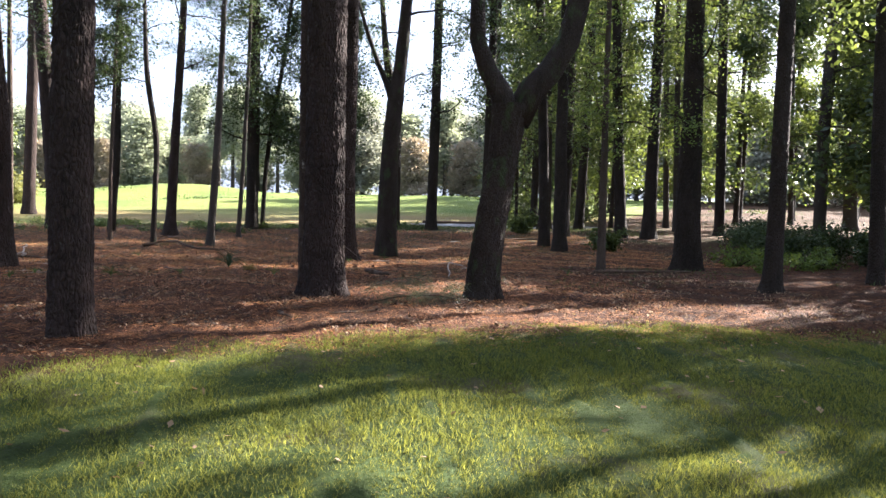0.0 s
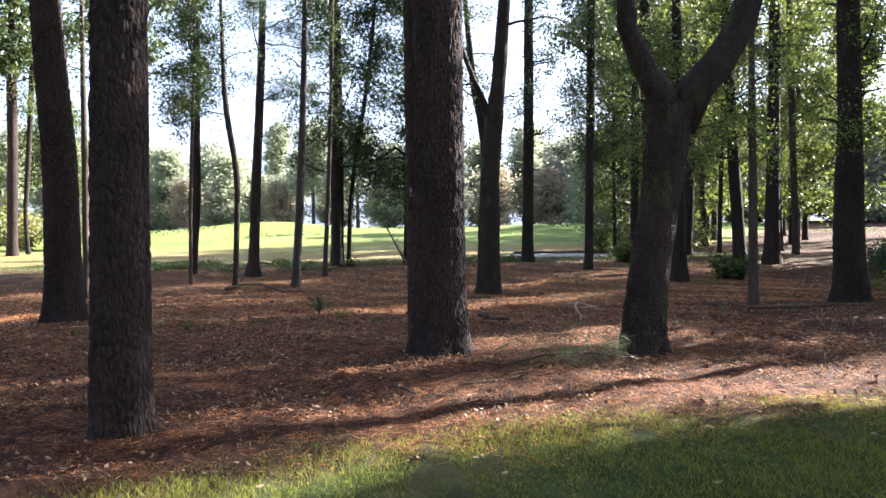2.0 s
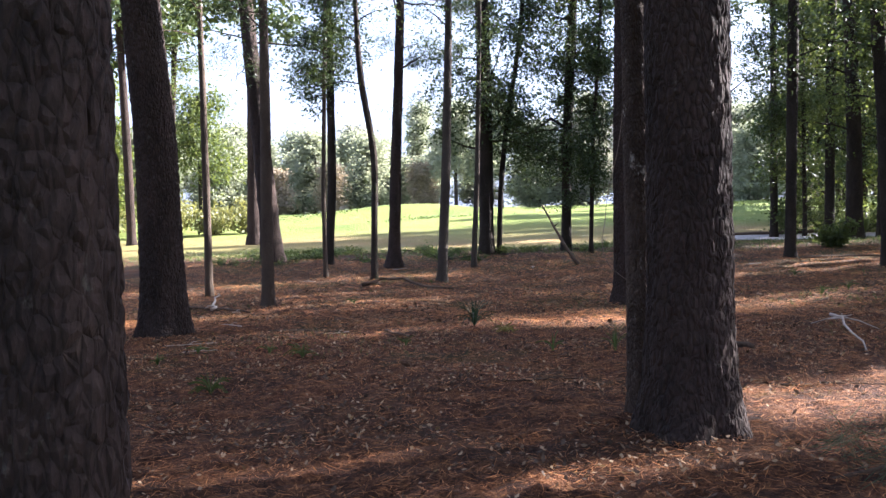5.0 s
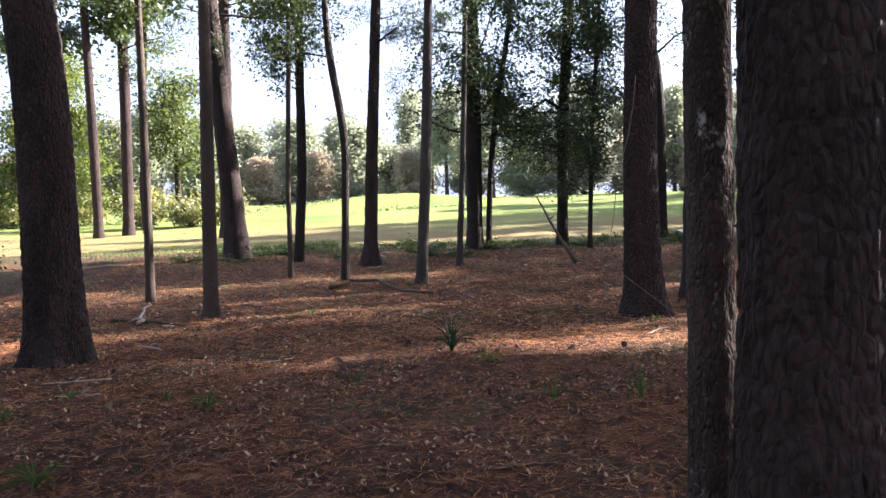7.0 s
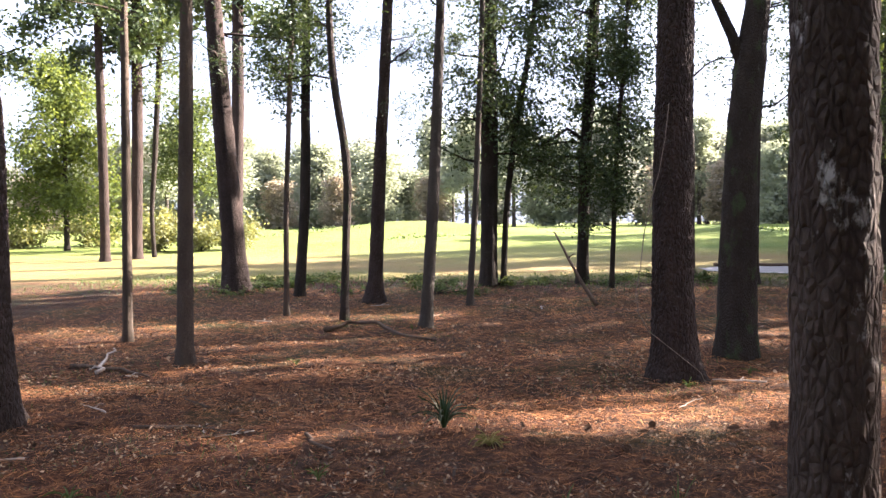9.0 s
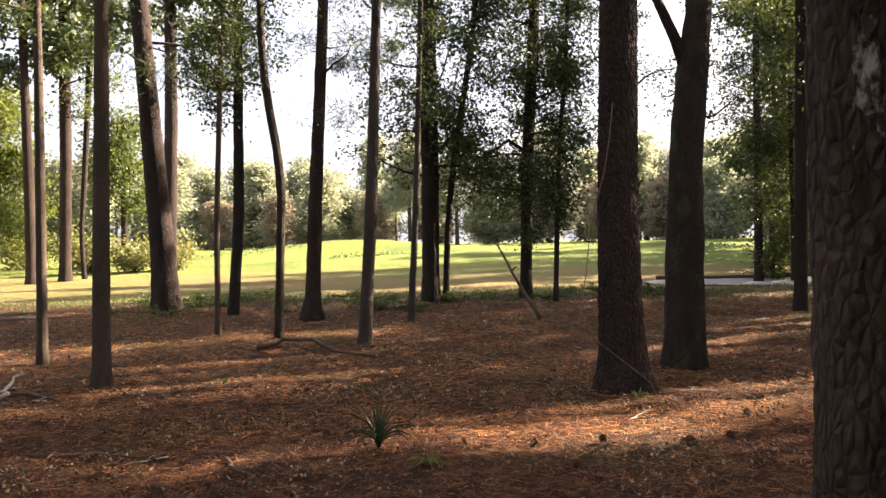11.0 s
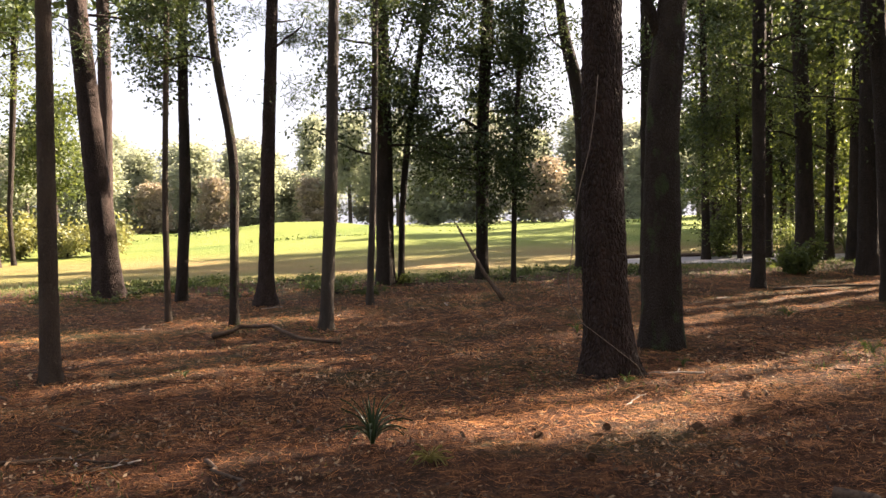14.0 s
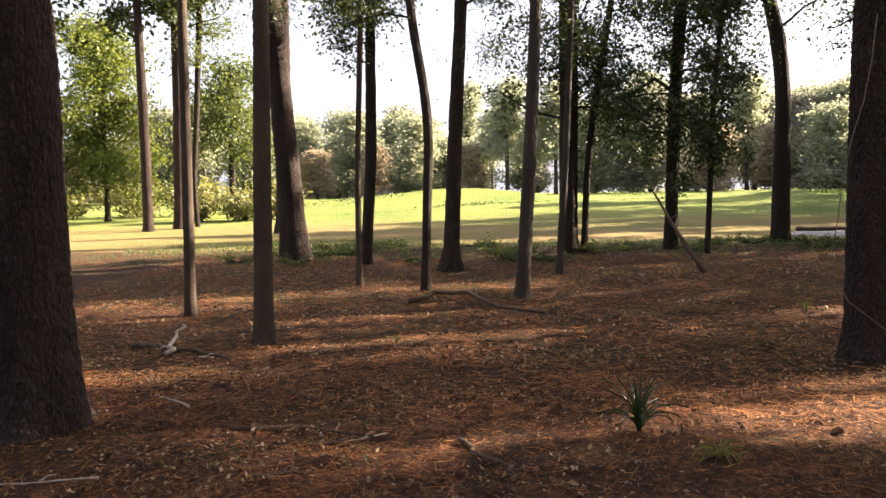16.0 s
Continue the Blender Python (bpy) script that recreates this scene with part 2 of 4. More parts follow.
def mesh_of(name, verts, faces, material):
    me = bpy.data.meshes.new(name)
    me.from_pydata(verts, [], faces)
    me.materials.append(material)
    return me


def quads(name, corners, material):
    """corners: an array n x 4 x 3 of separate quads."""
    n = len(corners)
    me = bpy.data.meshes.new(name)
    me.vertices.add(4 * n)
    me.vertices.foreach_set("co", np.asarray(corners, np.float32).ravel())
    me.loops.add(4 * n)
    me.loops.foreach_set("vertex_index", np.arange(4 * n, dtype=np.int32))
    me.polygons.add(n)
    me.polygons.foreach_set("loop_start", np.arange(0, 4 * n, 4, dtype=np.int32))
    me.update(calc_edges=True)
    me.materials.append(material)
    return me


def smooth(me):
    me.polygons.foreach_set("use_smooth", [True] * len(me.polygons))
    return me


def part(name, me, parent, label="", where=(0, 0, 0)):
    ob = new(name, me)
    ob.parent = parent
    ob.location = where
    return tagged(ob, label)


def build_ground():
    xs = np.concatenate([-np.geomspace(500, 14, 26), np.arange(-13.6, -6.2, 0.4), np.arange(-6.2, 5.8, 0.09), np.arange(5.8, 14, 0.4), np.geomspace(14.2, 500, 26)])
    ys = np.concatenate([-np.geomspace(120, 2, 10), np.arange(-1.6, 8.6, 0.35), np.arange(8.6, 21, 0.09), np.arange(21, 34, 0.25), np.arange(34, 100, 1.2), np.geomspace(101, 900, 22)])
    gx, gy = np.meshgrid(xs, ys)
    gz = height(gx, gy)
    near = (np.abs(gx) < 14) & (gy < 34) & (gy > -2)
    gz = gz + near * np.random.RandomState(3).normal(0, 0.012, gz.shape)
    lump = np.zeros_like(gz)
    for k, (fx, fy, ph) in enumerate(((9.0, 7.0, 0.3), (14.0, -11.0, 1.9), (-6.0, 15.0, 4.1), (21.0, 5.0, 2.2), (5.0, 23.0, 5.5), (17.0, 19.0, 0.9))):
        lump += 0.006 * np.sin(fx * gx + 1.5 * np.sin(1.3 * gy + ph) + ph) * np.sin(fy * gy + 1.7 * np.sin(1.1 * gx + k))
    gz = gz + near * (gy > 9.5) * (lump - 0.008)
    v = np.stack([gx, gy, gz], -1).reshape(-1, 3)
    w = len(xs)
    f = [(j * w + i, j * w + i + 1, (j + 1) * w + i + 1, (j + 1) * w + i) for j in range(len(ys) - 1) for i in range(w - 1)]
    ob = new("ground", smooth(mesh_of("ground", v.tolist(), f, GROUND)))
    tagged(ob, "brown pine-straw forest floor between a mown lawn and a sunlit green field", "ground", kind="structure")


build_ground()


def tube(name, pts, material, sides=14, cap=True, rough=0.0, seed=0):
    """pts: rows of x, y, z, radius."""
    pts = np.asarray(pts, float)
    rng = np.random.RandomState(seed)
    verts, n = [], len(pts)
    ang = np.arange(sides) * 2 * np.pi / sides
    tang = np.gradient(pts[:, :3], axis=0)
    tang /= np.linalg.norm(tang, axis=1)[:, None] + 1e-9
    ref = np.array([1.0, 0, 0]) if abs(tang[0][0]) < 0.8 else np.array([0, 1.0, 0])
    for p, t in zip(pts, tang):
        u = np.cross(t, ref)
        u /= np.linalg.norm(u) + 1e-9
        w = np.cross(t, u)
        r = p[3] * (1 + rng.normal(0, rough, sides)) if rough else p[3] * np.ones(sides)
        verts.append(p[:3] + (np.cos(ang) * r)[:, None] * u + (np.sin(ang) * r)[:, None] * w)
    verts = np.concatenate(verts)
    faces = [(k * sides + i, k * sides + (i + 1) % sides, (k + 1) * sides + (i + 1) % sides, (k + 1) * sides + i) for k in range(n - 1) for i in range(sides)]
    if cap:
        faces += [tuple(range(sides))[::-1], tuple((n - 1) * sides + i for i in range(sides))]
    return smooth(mesh_of(name, verts.tolist(), faces, material))


def joined(name, tubes, material):
    """One mesh out of several lists of tube points."""
    verts, faces = [], []
    for k, (pts, sides) in enumerate(tubes):
        me = tube("t", pts, material, sides)
        base = len(verts)
        verts += [tuple(v.co) for v in me.vertices]
        faces += [tuple(base + i for i in p.vertices) for p in me.polygons]
        bpy.data.meshes.remove(me)
    return smooth(mesh_of(name, verts, faces, material))


def trunk_line(r, line, top, flare, step, lean_on=1.0):
    """Rows x, y, z, radius from the ground up, through the given rows of dx, dy, z, radius, on to the top."""
    known = [(0.0, 0.0, 0.0, r)] + [tuple(p) for p in line]
    if len(known) == 1:
        known.append((0, 0, 2.0, r * 0.92))
    a, b = np.array(known[-2]), np.array(known[-1])
    slope = (b[:2] - a[:2]) / max(b[2] - a[2], 0.3)
    slope = np.clip(slope, -0.12, 0.12)
    if top > b[2] + 0.5:
        known.append((*(b[:2] + slope * (top - b[2]) * 0.7 * lean_on), top, max(b[3] * 0.35, 0.02)))
    known = np.array(known)
    zs = np.arange(-0.15, known[-1][2] + step * 0.5, step)
    out = np.stack([np.interp(zs, known[:, 2], known[:, i]) for i in (0, 1)] + [zs, np.interp(zs, known[:, 2], known[:, 3])], -1)
    k = max(3, int(0.5 / step))
    for i in (0, 1):
        padded = np.pad(out[:, i], k, mode="edge")
        out[:, i] = np.convolve(padded, np.ones(2 * k + 1) / (2 * k + 1), "valid")
    out[:, 3] *= 1 + flare * np.exp(-np.clip(zs, 0, None) / (0.9 * r + 0.08))
    return out


def near_trunk(rows, material, sides, seed, depth, roots=0.2):
    """A trunk whose bark plates stand proud."""
    rows = np.asarray(rows)
    verts = []
    rng = np.random.RandomState(seed)
    phase = rng.uniform(0, 6.28, 3)
    for x, y, z, r in rows:
        for i in range(sides):
            a = 2 * math.pi * i / sides
            c, s = math.cos(a), math.sin(a)
            q = Vector((c * r * 17 + seed * 7, s * r * 17, z * 7.5))
            q += noise.noise_vector(q * 0.5) * 0.25
            d, _ = noise.voronoi(q)
            e = min(1.0, (d[1] - d[0]) * 3.2)
            lift = depth * (e - 0.55) + depth * 0.7 * noise.noise(Vector((c * r * 40, s * r * 40, z * 14 + seed)))
            low = math.exp(-max(z, 0) / (0.35 * r + 0.08))
            lobes = roots * low * (math.sin(3 * a + phase[0]) * 0.5 + math.sin(5 * a + phase[1]) * 0.5)
            rr = r * (1 + lobes) + lift
            verts.append((x + c * rr, y + s * rr, z))
    n = len(rows)
    faces = [(k * sides + i, k * sides + (i + 1) % sides, (k + 1) * sides + (i + 1) % sides, (k + 1) * sides + i) for k in range(n - 1) for i in range(sides)]
    return mesh_of("trunk", verts, faces, material)


def leaves(centres, per, spread, size, seed, material, name="crown", droop=0.0, narrow=0.5):
    """Clumps of small pointed leaves round the given centres."""
    rng = np.random.RandomState(seed)
    c = np.repeat(np.asarray(centres, float), per, axis=0)
    n = len(c)
    tight = np.repeat(rng.uniform(0.45, 1.25, len(centres)), per)[:, None]
    off = rng.normal(0, 1, (n, 3)) * np.asarray(spread) * tight
    if droop:
        off[:, 2] -= np.abs(rng.normal(0, droop, n))
    c = c + off
    a = rng.normal(0, 1, (n, 3))
    a[:, 2] = a[:, 2] * 0.6 - (0.5 + droop * 3)
    a /= np.linalg.norm(a, axis=1)[:, None]
    b = np.cross(a, rng.normal(0, 1, (n, 3)))
    b /= np.linalg.norm(b, axis=1)[:, None] + 1e-9
    s = (size * rng.uniform(0.6, 1.35, n))[:, None]
    q = np.stack([c, c + a * s * 0.45 + b * s * narrow * 0.5, c + a * s, c + a * s * 0.45 - b * s * narrow * 0.5], 1)
    return quads(name, q, material)


def branches(rows, low, high, count, reach, seed, up=0.25, thick=0.22):
    """Limbs off a trunk line; returns tube rows and the places where twigs end."""
    rng = np.random.RandomState(seed)
    tubes, tips = [], []
    for k in range(count):
        z = low + (high - low) * (k + rng.uniform(0, 0.9)) / count
        base = np.array([np.interp(z, rows[:, 2], rows[:, i]) for i in range(4)])
        a = rng.uniform(0, 2 * np.pi)
        fall = 1 - 0.55 * max(0, (z - low) / max(high - low, 0.1))
        long = reach * fall * rng.uniform(0.6, 1.1)
        way = np.array([math.cos(a), math.sin(a), rng.normal(up, 0.15)])
        r0 = min(base[3] * thick, 0.035)
        pts, p = [], base[:3].copy()
        steps = 5
        for j in range(steps + 1):
            pts.append((*p, r0 * (1 - 0.8 * j / steps) + 0.004))
            if j >= 1:
                for _ in range(2 if j < 3 else 3):
                    tips.append(p + rng.normal(0, 0.16 * long ** 0.7, 3))
            way = way + rng.normal(0, 0.16, 3)
            way /= np.linalg.norm(way[:2]) + 0.3
            p = p + way * long / steps
        tubes.append((pts, 5))
    return tubes, tips


SEED = [10]


def tree(kind, label, x, y, r, line, top, bark_m, leaf_m=None, low=4.0, count=10, reach=1.6, per=26, leaf=0.09, spread=0.28, flare=0.35, near=0, extra=(), group="trees of the wood", up=0.25, split=True, clumps=0, narrow=0.5, roots=0.2):
    SEED[0] += 1
    seed = SEED[0]
    z = float(height(x, y))
    ob = tagged(new(kind), label, "tree", group)
    ob.location = (x, y, z)
    if near:
        rows = trunk_line(r, line, top, flare, 0.026)
        cut = rows[rows[:, 2] <= 5.2]
        rest = rows[rows[:, 2] >= 5.1][::13]
        part("trunk", near_trunk(cut, bark_m, near, seed, 0.012 if r > 0.15 else 0.006, roots), ob)
        if len(rest) > 2:
            part("upper_trunk", tube("upper_trunk", rest, bark_m, 12), ob)
    else:
        rows = trunk_line(r, line, top, flare, 0.2)
        part("trunk", tube("trunk", rows, bark_m, 14 if r > 0.1 else 9, rough=0.03, seed=seed), ob)
    if leaf_m:
        tubes, tips = branches(rows, low, top * 0.98, count, reach, seed, up)
        if split:
            for pts, sides in tubes + [(e, 8) for e in extra]:
                o = np.array(pts[0][:3])
                part("limb", tube("limb", [(*(np.array(q[:3]) - o), q[3]) for q in pts], bark_m, sides), ob, where=o)
        else:
            part("branchwork", joined("branchwork", tubes, bark_m), ob)["kind"] = "stuff"
        if clumps:
            tips = [tips[i] for i in np.random.RandomState(seed + 77).permutation(len(tips))[:clumps]]
        elif per < 100 and group != "trees across the field":
            tips = [tips[i] for i in np.random.RandomState(seed + 77).permutation(len(tips))[:int(len(tips) * 0.5)]]
            per, leaf, spread = int(per * 2.3), leaf * 0.8, spread * 0.95
        part("crown", leaves(tips, per, (spread, spread, spread * 0.7), leaf, seed, leaf_m, narrow=narrow), ob)
    elif extra:
        for pts in extra:
            o = np.array(pts[0][:3])
            part("limb", tube("limb", [(*(np.array(q[:3]) - o), q[3]) for q in pts], bark_m, 14, rough=0.03), ob, where=o)
    return ob


# ---- the tall pines beside the walk ----
P = "tall pine with thick plated reddish-brown bark rising from the pine straw"
# crowns mostly above the view, widened to hold skylight off the floor
PINE = dict(low=9.0, count=20, reach=5.2, leaf=0.3, per=240, spread=0.6, clumps=38)


def pine(x, y, r, line, top=17, near=0, label=P, flare=0.4, **more):
    args = {**PINE, **more}
    ob = tree("pine_tree", label, x, y, r, line, top, PINE_BARK, NEEDLE, flare=flare, near=near, **args)
    return ob


pine(-1.92, 9.05, 0.178, [(0.02, 0, 0.8, 0.174), (0.03, 0, 1.67, 0.168), (0.06, 0, 2.94, 0.16)], near=96, flare=0.16, roots=0.1)
pine(0.315, 12.02, 0.245, [(0.02, 0, 0.85, 0.24), (0.03, 0, 3.71, 0.236)], near=96)
pine(-5.11, 17.40, 0.27, [(-0.01, 0, 1.07, 0.265), (-0.01, 0, 2.54, 0.255), (-0.1, 0, 3.7, 0.24)], near=88)
pine(1.17, 20.15, 0.235, [(-0.04, 0, 0.62, 0.227), (-0.04, 0, 2.2, 0.207), (0, 0, 3.77, 0.196)], near=84, label="tall pine with plated bark and a thin hanging vine")
tree("slender_tree", "slim dark trunk with pale lichen flecks against a thick pine", 0.115, 12.5, 0.088, [(0.0, 0, 1.6, 0.086), (0.0, 0, 4, 0.08)], 13, LICHEN_BARK, LEAF_DARK, low=6.5, count=8, near=56, flare=0.2)

# pines added out of view; their crowns block skylight over the walk
for x, y, r0 in ((-6.2, 8.2, 0.22), (-7.8, 12.3, 0.25), (-4.6, 2.8, 0.24), (4.8, 1.2, 0.22), (-2.2, -4.0, 0.24), (3.2, -5.2, 0.23)):
    pine(x, y, r0, [(0.05, 0, 4.0, r0 * 0.9)], label="unseen tall pine added to keep skylight off the wood")

# the forked tree at the lawn's edge
tree("forked_tree", "dark forked tree with two heavy limbs at the lawn", 2.27, 11.75, 0.2, [(0.06, 0, 0.63, 0.195), (0.25, 0, 1.79, 0.19), (0.34, 0, 2.42, 0.225)], 2.62, OAK_BARK, None, near=72, flare=0.25,
     extra=([(0.31, 0, 2.2, 0.16), (0.2, 0, 2.54, 0.14), (0.03, 0, 2.82, 0.115), (-0.11, 0, 3.18, 0.1), (-0.12, 0, 3.8, 0.088), (-0.2, 0.1, 5.6, 0.075), (-0.5, 0.2, 8.5, 0.04)],
            [(0.4, 0, 2.2, 0.17), (0.58, 0, 2.6, 0.17), (0.82, 0, 2.84, 0.155), (1.05, 0, 3.22, 0.145), (1.22, 0, 3.9, 0.14), (1.35, 0.1, 6.0, 0.12), (1.7, 0.3, 9.5, 0.05)]))

# ---- the trees towards the field ----
T = "slim woodland tree with leafy twigs beside the sunlit field"
tree("oak_tree", "dark trunk forking above head height, moss on its bark", 2.25, 21.95, 0.235, [(0.04, 0, 1.35, 0.24), (0.05, 0, 2.39, 0.214), (0.17, 0, 3.77, 0.195), (0.28, 0, 4.46, 0.16)], 12, OAK_BARK, LEAF_DARK, low=5.5, count=10, reach=2.2, flare=0.3,
     extra=([(0.1, 0, 3.75, 0.09), (-0.04, 0, 4.15, 0.072), (-0.26, 0, 4.65, 0.06), (-0.5, 0, 5.3, 0.048), (-0.9, 0.1, 6.6, 0.03)],))
tree("slender_tree", T, -4.98, 26.36, 0.056, [(0.02, 0, 2.0, 0.05), (0.11, 0, 3.81, 0.05), (0.2, 0, 5.62, 0.045)], 8.5, YOUNG_BARK, LEAF_DARK, low=4.2, count=13, reach=1.0, per=36, leaf=0.1, spread=0.2)
tree("slender_tree", T, -5.56, 29.48, 0.117, [(0.17, 0, 2.08, 0.117), (0.21, 0, 4.2, 0.106), (0.26, 0, 6.32, 0.096)], 10, DARK_BARK, LEAF_DARK, low=4.3, count=18, reach=1.7, per=42, leaf=0.11, spread=0.24)
tree("curved_tree", "slim tree with a curving trunk and a mossy foot", -3.74, 25.74, 0.078, [(0.06, 0, 1.52, 0.074), (0.12, 0, 2.82, 0.079), (-0.05, 0, 3.79, 0.074), (-0.17, 0, 4.58, 0.07), (-0.19, 0, 5.45, 0.061)], 9, OAK_BARK, LEAF_DARK, low=4.2, count=8, reach=1.5, per=16, leaf=0.09)
pine(-3.65, 28.44, 0.155, [(0.16, 0, 3.0, 0.136), (0.36, 0, 6.02, 0.111)], 14, label="straight pine with a flared foot near the field", flare=0.9, low=4.8, count=16, reach=3, leaf=0.15, per=400, spread=0.22, clumps=56, narrow=0.09)
tree("grey_tree", "straight grey-barked tree on the brown litter", -2.15, 24.92, 0.103, [(0.16, 0, 2.29, 0.099), (0.30, 0, 5.17, 0.078)], 10, GREY_BARK, LEAF_DARK, low=5.0, count=8, reach=1.3, per=16, leaf=0.09, near=44)
tree("slender_tree", "thin grey tree standing close to a thick trunk", -1.58, 27.70, 0.069, [(0.14, 0, 1.93, 0.064), (0.21, 0, 3.41, 0.059), (0.32, 0, 5.86, 0.054)], 9, GREY_BARK, LEAF_DARK, low=3.8, count=10, reach=1.3, per=18, leaf=0.09)
tree("oak_tree", "thick dark trunk with dense dark foliage by the field", -1.34, 31.72, 0.205, [(0.06, 0, 3.41, 0.214), (0.06, 0, 7.43, 0.2)], 13, DARK_BARK, LEAF_DARK, low=2.8, count=28, reach=2.5, per=52, leaf=0.125, spread=0.32)
tree("slender_tree", "thin leaning dark tree beside a thick trunk", -0.98, 31.78, 0.077, [(0.11, 0, 2.09, 0.077), (0.33, 0, 3.77, 0.077), (0.67, 0, 5.59, 0.07), (0.94, 0, 7.68, 0.063)], 11, DARK_BARK, LEAF_DARK, low=3.4, count=18, reach=1.9, per=60, leaf=0.12, spread=0.3)
tree("oak_tree", "dark tree with low spreading limbs and glossy leaves by the field", 1.0, 32.2, 0.148, [(0.11, 0, 3.4, 0.15), (0.32, 0, 6.4, 0.14), (0.4, 0, 7.8, 0.12)], 11.5, DARK_BARK, LEAF_DARK, low=2.3, count=38, reach=2.8, per=48, leaf=0.125, spread=0.32, up=0.1,
     extra=([(0.1, 0, 3.6, 0.055), (-0.35, -0.1, 3.9, 0.045), (-0.8, -0.2, 3.6, 0.035), (-1.4, -0.3, 3.3, 0.025), (-1.9, -0.4, 2.9, 0.012)],))
tree("slender_tree", "small tree with leafy twigs down to its foot", 1.6, 30.9, 0.062, [(0.13, 0, 3.18, 0.056), (0.33, 0, 5.4, 0.049), (0.43, 0, 6.88, 0.043)], 8.5, DARK_BARK, LEAF_DARK, low=1.3, count=24, reach=1.0, per=32, leaf=0.11, spread=0.2)
pine(-7.42, 30.61, 0.31, [(-0.05, 0, 1.04, 0.285), (-0.2, 0, 3.28, 0.25), (-0.44, 0, 6.64, 0.21), (-0.6, 0, 9, 0.18)], 18, low=5.6, reach=3.4, leaf=0.18, per=340, spread=0.34, narrow=0.1, label="thick dark pine leaning over the edge of the field", flare=0.3)
pine(-11.90, 43.46, 0.27, [(0.24, 0, 6.3, 0.245), (0.3, 0, 10.3, 0.22)], 18, label="pine standing out in the mown field", low=8, clumps=24)
tree("slender_tree", "slim pale-barked tree on the litter", -6.70, 23.40, 0.081, [(0.03, 0, 1.9, 0.074), (0.05, 0, 4.06, 0.066)], 9, YOUNG_BARK, LEAF_DARK, low=4.8, count=8, reach=1.2, per=18, leaf=0.09)
tree("slender_tree", "slim straight brown-barked tree on the litter", -4.86, 21.18, 0.106, [(0.04, 0, 1.81, 0.097), (0.09, 0, 3.52, 0.086)], 10, YOUNG_BARK, LEAF_DARK, low=4.0, count=7, reach=1.2, per=16, leaf=0.09, near=44)
tree("slender_tree", "dark slim tree at the wood's shady side", -6.79, 17.74, 0.12, [(0.03, 0, 0.96, 0.124), (0.03, 0, 2.19, 0.13), (-0.02, 0, 3.41, 0.125), (-0.05, 0, 4.61, 0.12)], 11, YOUNG_BARK, LEAF_DARK, low=5.0, count=8, reach=1.8, near=44,
     extra=([(0.05, 0, 2.6, 0.05), (0.16, 0, 3.1, 0.04), (0.2, 0, 4.5, 0.035), (0.3, 0, 7.0, 0.02)],))
tree("oak_tree", "dark trunk rising out of a leafy thicket", -13.2, 28.5, 0.13, [(0.2, 0, 6.0, 0.12)], 12, DARK_BARK, LEAF_MID, low=3.0, count=16, reach=2.4, per=20, leaf=0.13)
tree("oak_tree", "dark trunk rising out of a leafy thicket", -12.2, 24.5, 0.14, [(-0.2, 0, 6.0, 0.12)], 12, DARK_BARK, LEAF_MID, low=3.5, count=14, reach=2.2, per=20, leaf=0.13)
pine(-18.6, 46.0, 0.2, [(0, 0, 2.87, 0.209), (-0.02, 0, 5.3, 0.197), (-0.1, 0, 10.1, 0.16)], 16, label="slim pine on the far side of the field's corner", low=9, clumps=22)
pine(-18.14, 48.03, 0.25, [(0.17, 0, 5.5, 0.25), (0.22, 0, 10.7, 0.24)], 17, label="dark pine among low bushes across the field", low=8.5, clumps=22)
tree("slender_tree", "thin crooked tree beside a dark pine", -17.85, 49.29, 0.10, [(-0.1, 0, 2.0, 0.11), (0.1, 0, 4.33, 0.123), (0.56, 0, 10.98, 0.15)], 13, DARK_BARK, LEAF_MID, low=7.2, count=11, reach=2.6, per=26, leaf=0.18, spread=0.45)
tree("oak_tree", "broad tree with dark green foliage across the field", -19.5, 58, 0.2, [], 8.4, DARK_BARK, LEAF_MID, low=3.2, count=24, reach=3.6, per=30, leaf=0.22, spread=0.6, group="trees across the field")
tree("oak_tree", "bright green broadleaf tree catching the sun", -26.5, 57.0, 0.16, [], 11, DARK_BARK, LEAF_BRIGHT, low=1.6, count=28, reach=5.0, per=70, leaf=0.28, spread=0.7)
tree("oak_tree", "bright green broadleaf tree catching the sun", -34.0, 56.0, 0.16, [], 12, DARK_BARK, LEAF_BRIGHT, low=1.2, count=26, reach=3.8, per=90, leaf=0.2, spread=0.5)

# ---- the trees round the sandy track ----
tree("curved_tree", "dark tree with a crooked top beside the sandy track", 4.00, 34.40, 0.216, [(0.01, 0, 1.23, 0.216), (0.06, 0, 3.52, 0.185), (-0.05, 0, 5.03, 0.185), (-0.25, 0, 5.79, 0.17), (-0.41, 0, 6.54, 0.139)], 11, DARK_BARK, LEAF_DARK, low=5.2, count=12, reach=2.4, per=20, leaf=0.12)
tree("oak_tree", "straight dark tree beside the sandy track", 5.06, 31.97, 0.194, [(0.09, 0, 4.24, 0.175), (0.14, 0, 8.05, 0.155)], 13, DARK_BARK, LEAF_DARK, low=4.2, count=14, reach=2.4, per=22, leaf=0.12)
R = "slim dark tree in the dense leafy side of the wood"
DENSE = dict(per=32, leaf=0.135, spread=0.30)
tree("oak_tree", R, 9.27, 39.56, 0.141, [(0.05, 0, 4.99, 0.12), (0.07, 0, 10.0, 0.1)], 13, DARK_BARK, LEAF_DARK, low=2.6, count=26, reach=2.2, **DENSE)
tree("oak_tree", R, 6.15, 28.15, 0.125, [(0.08, 0, 3.45, 0.13), (0.15, 0, 6.28, 0.125)], 12, DARK_BARK, LEAF_DARK, low=4.2, count=14, reach=2.2, **DENSE)
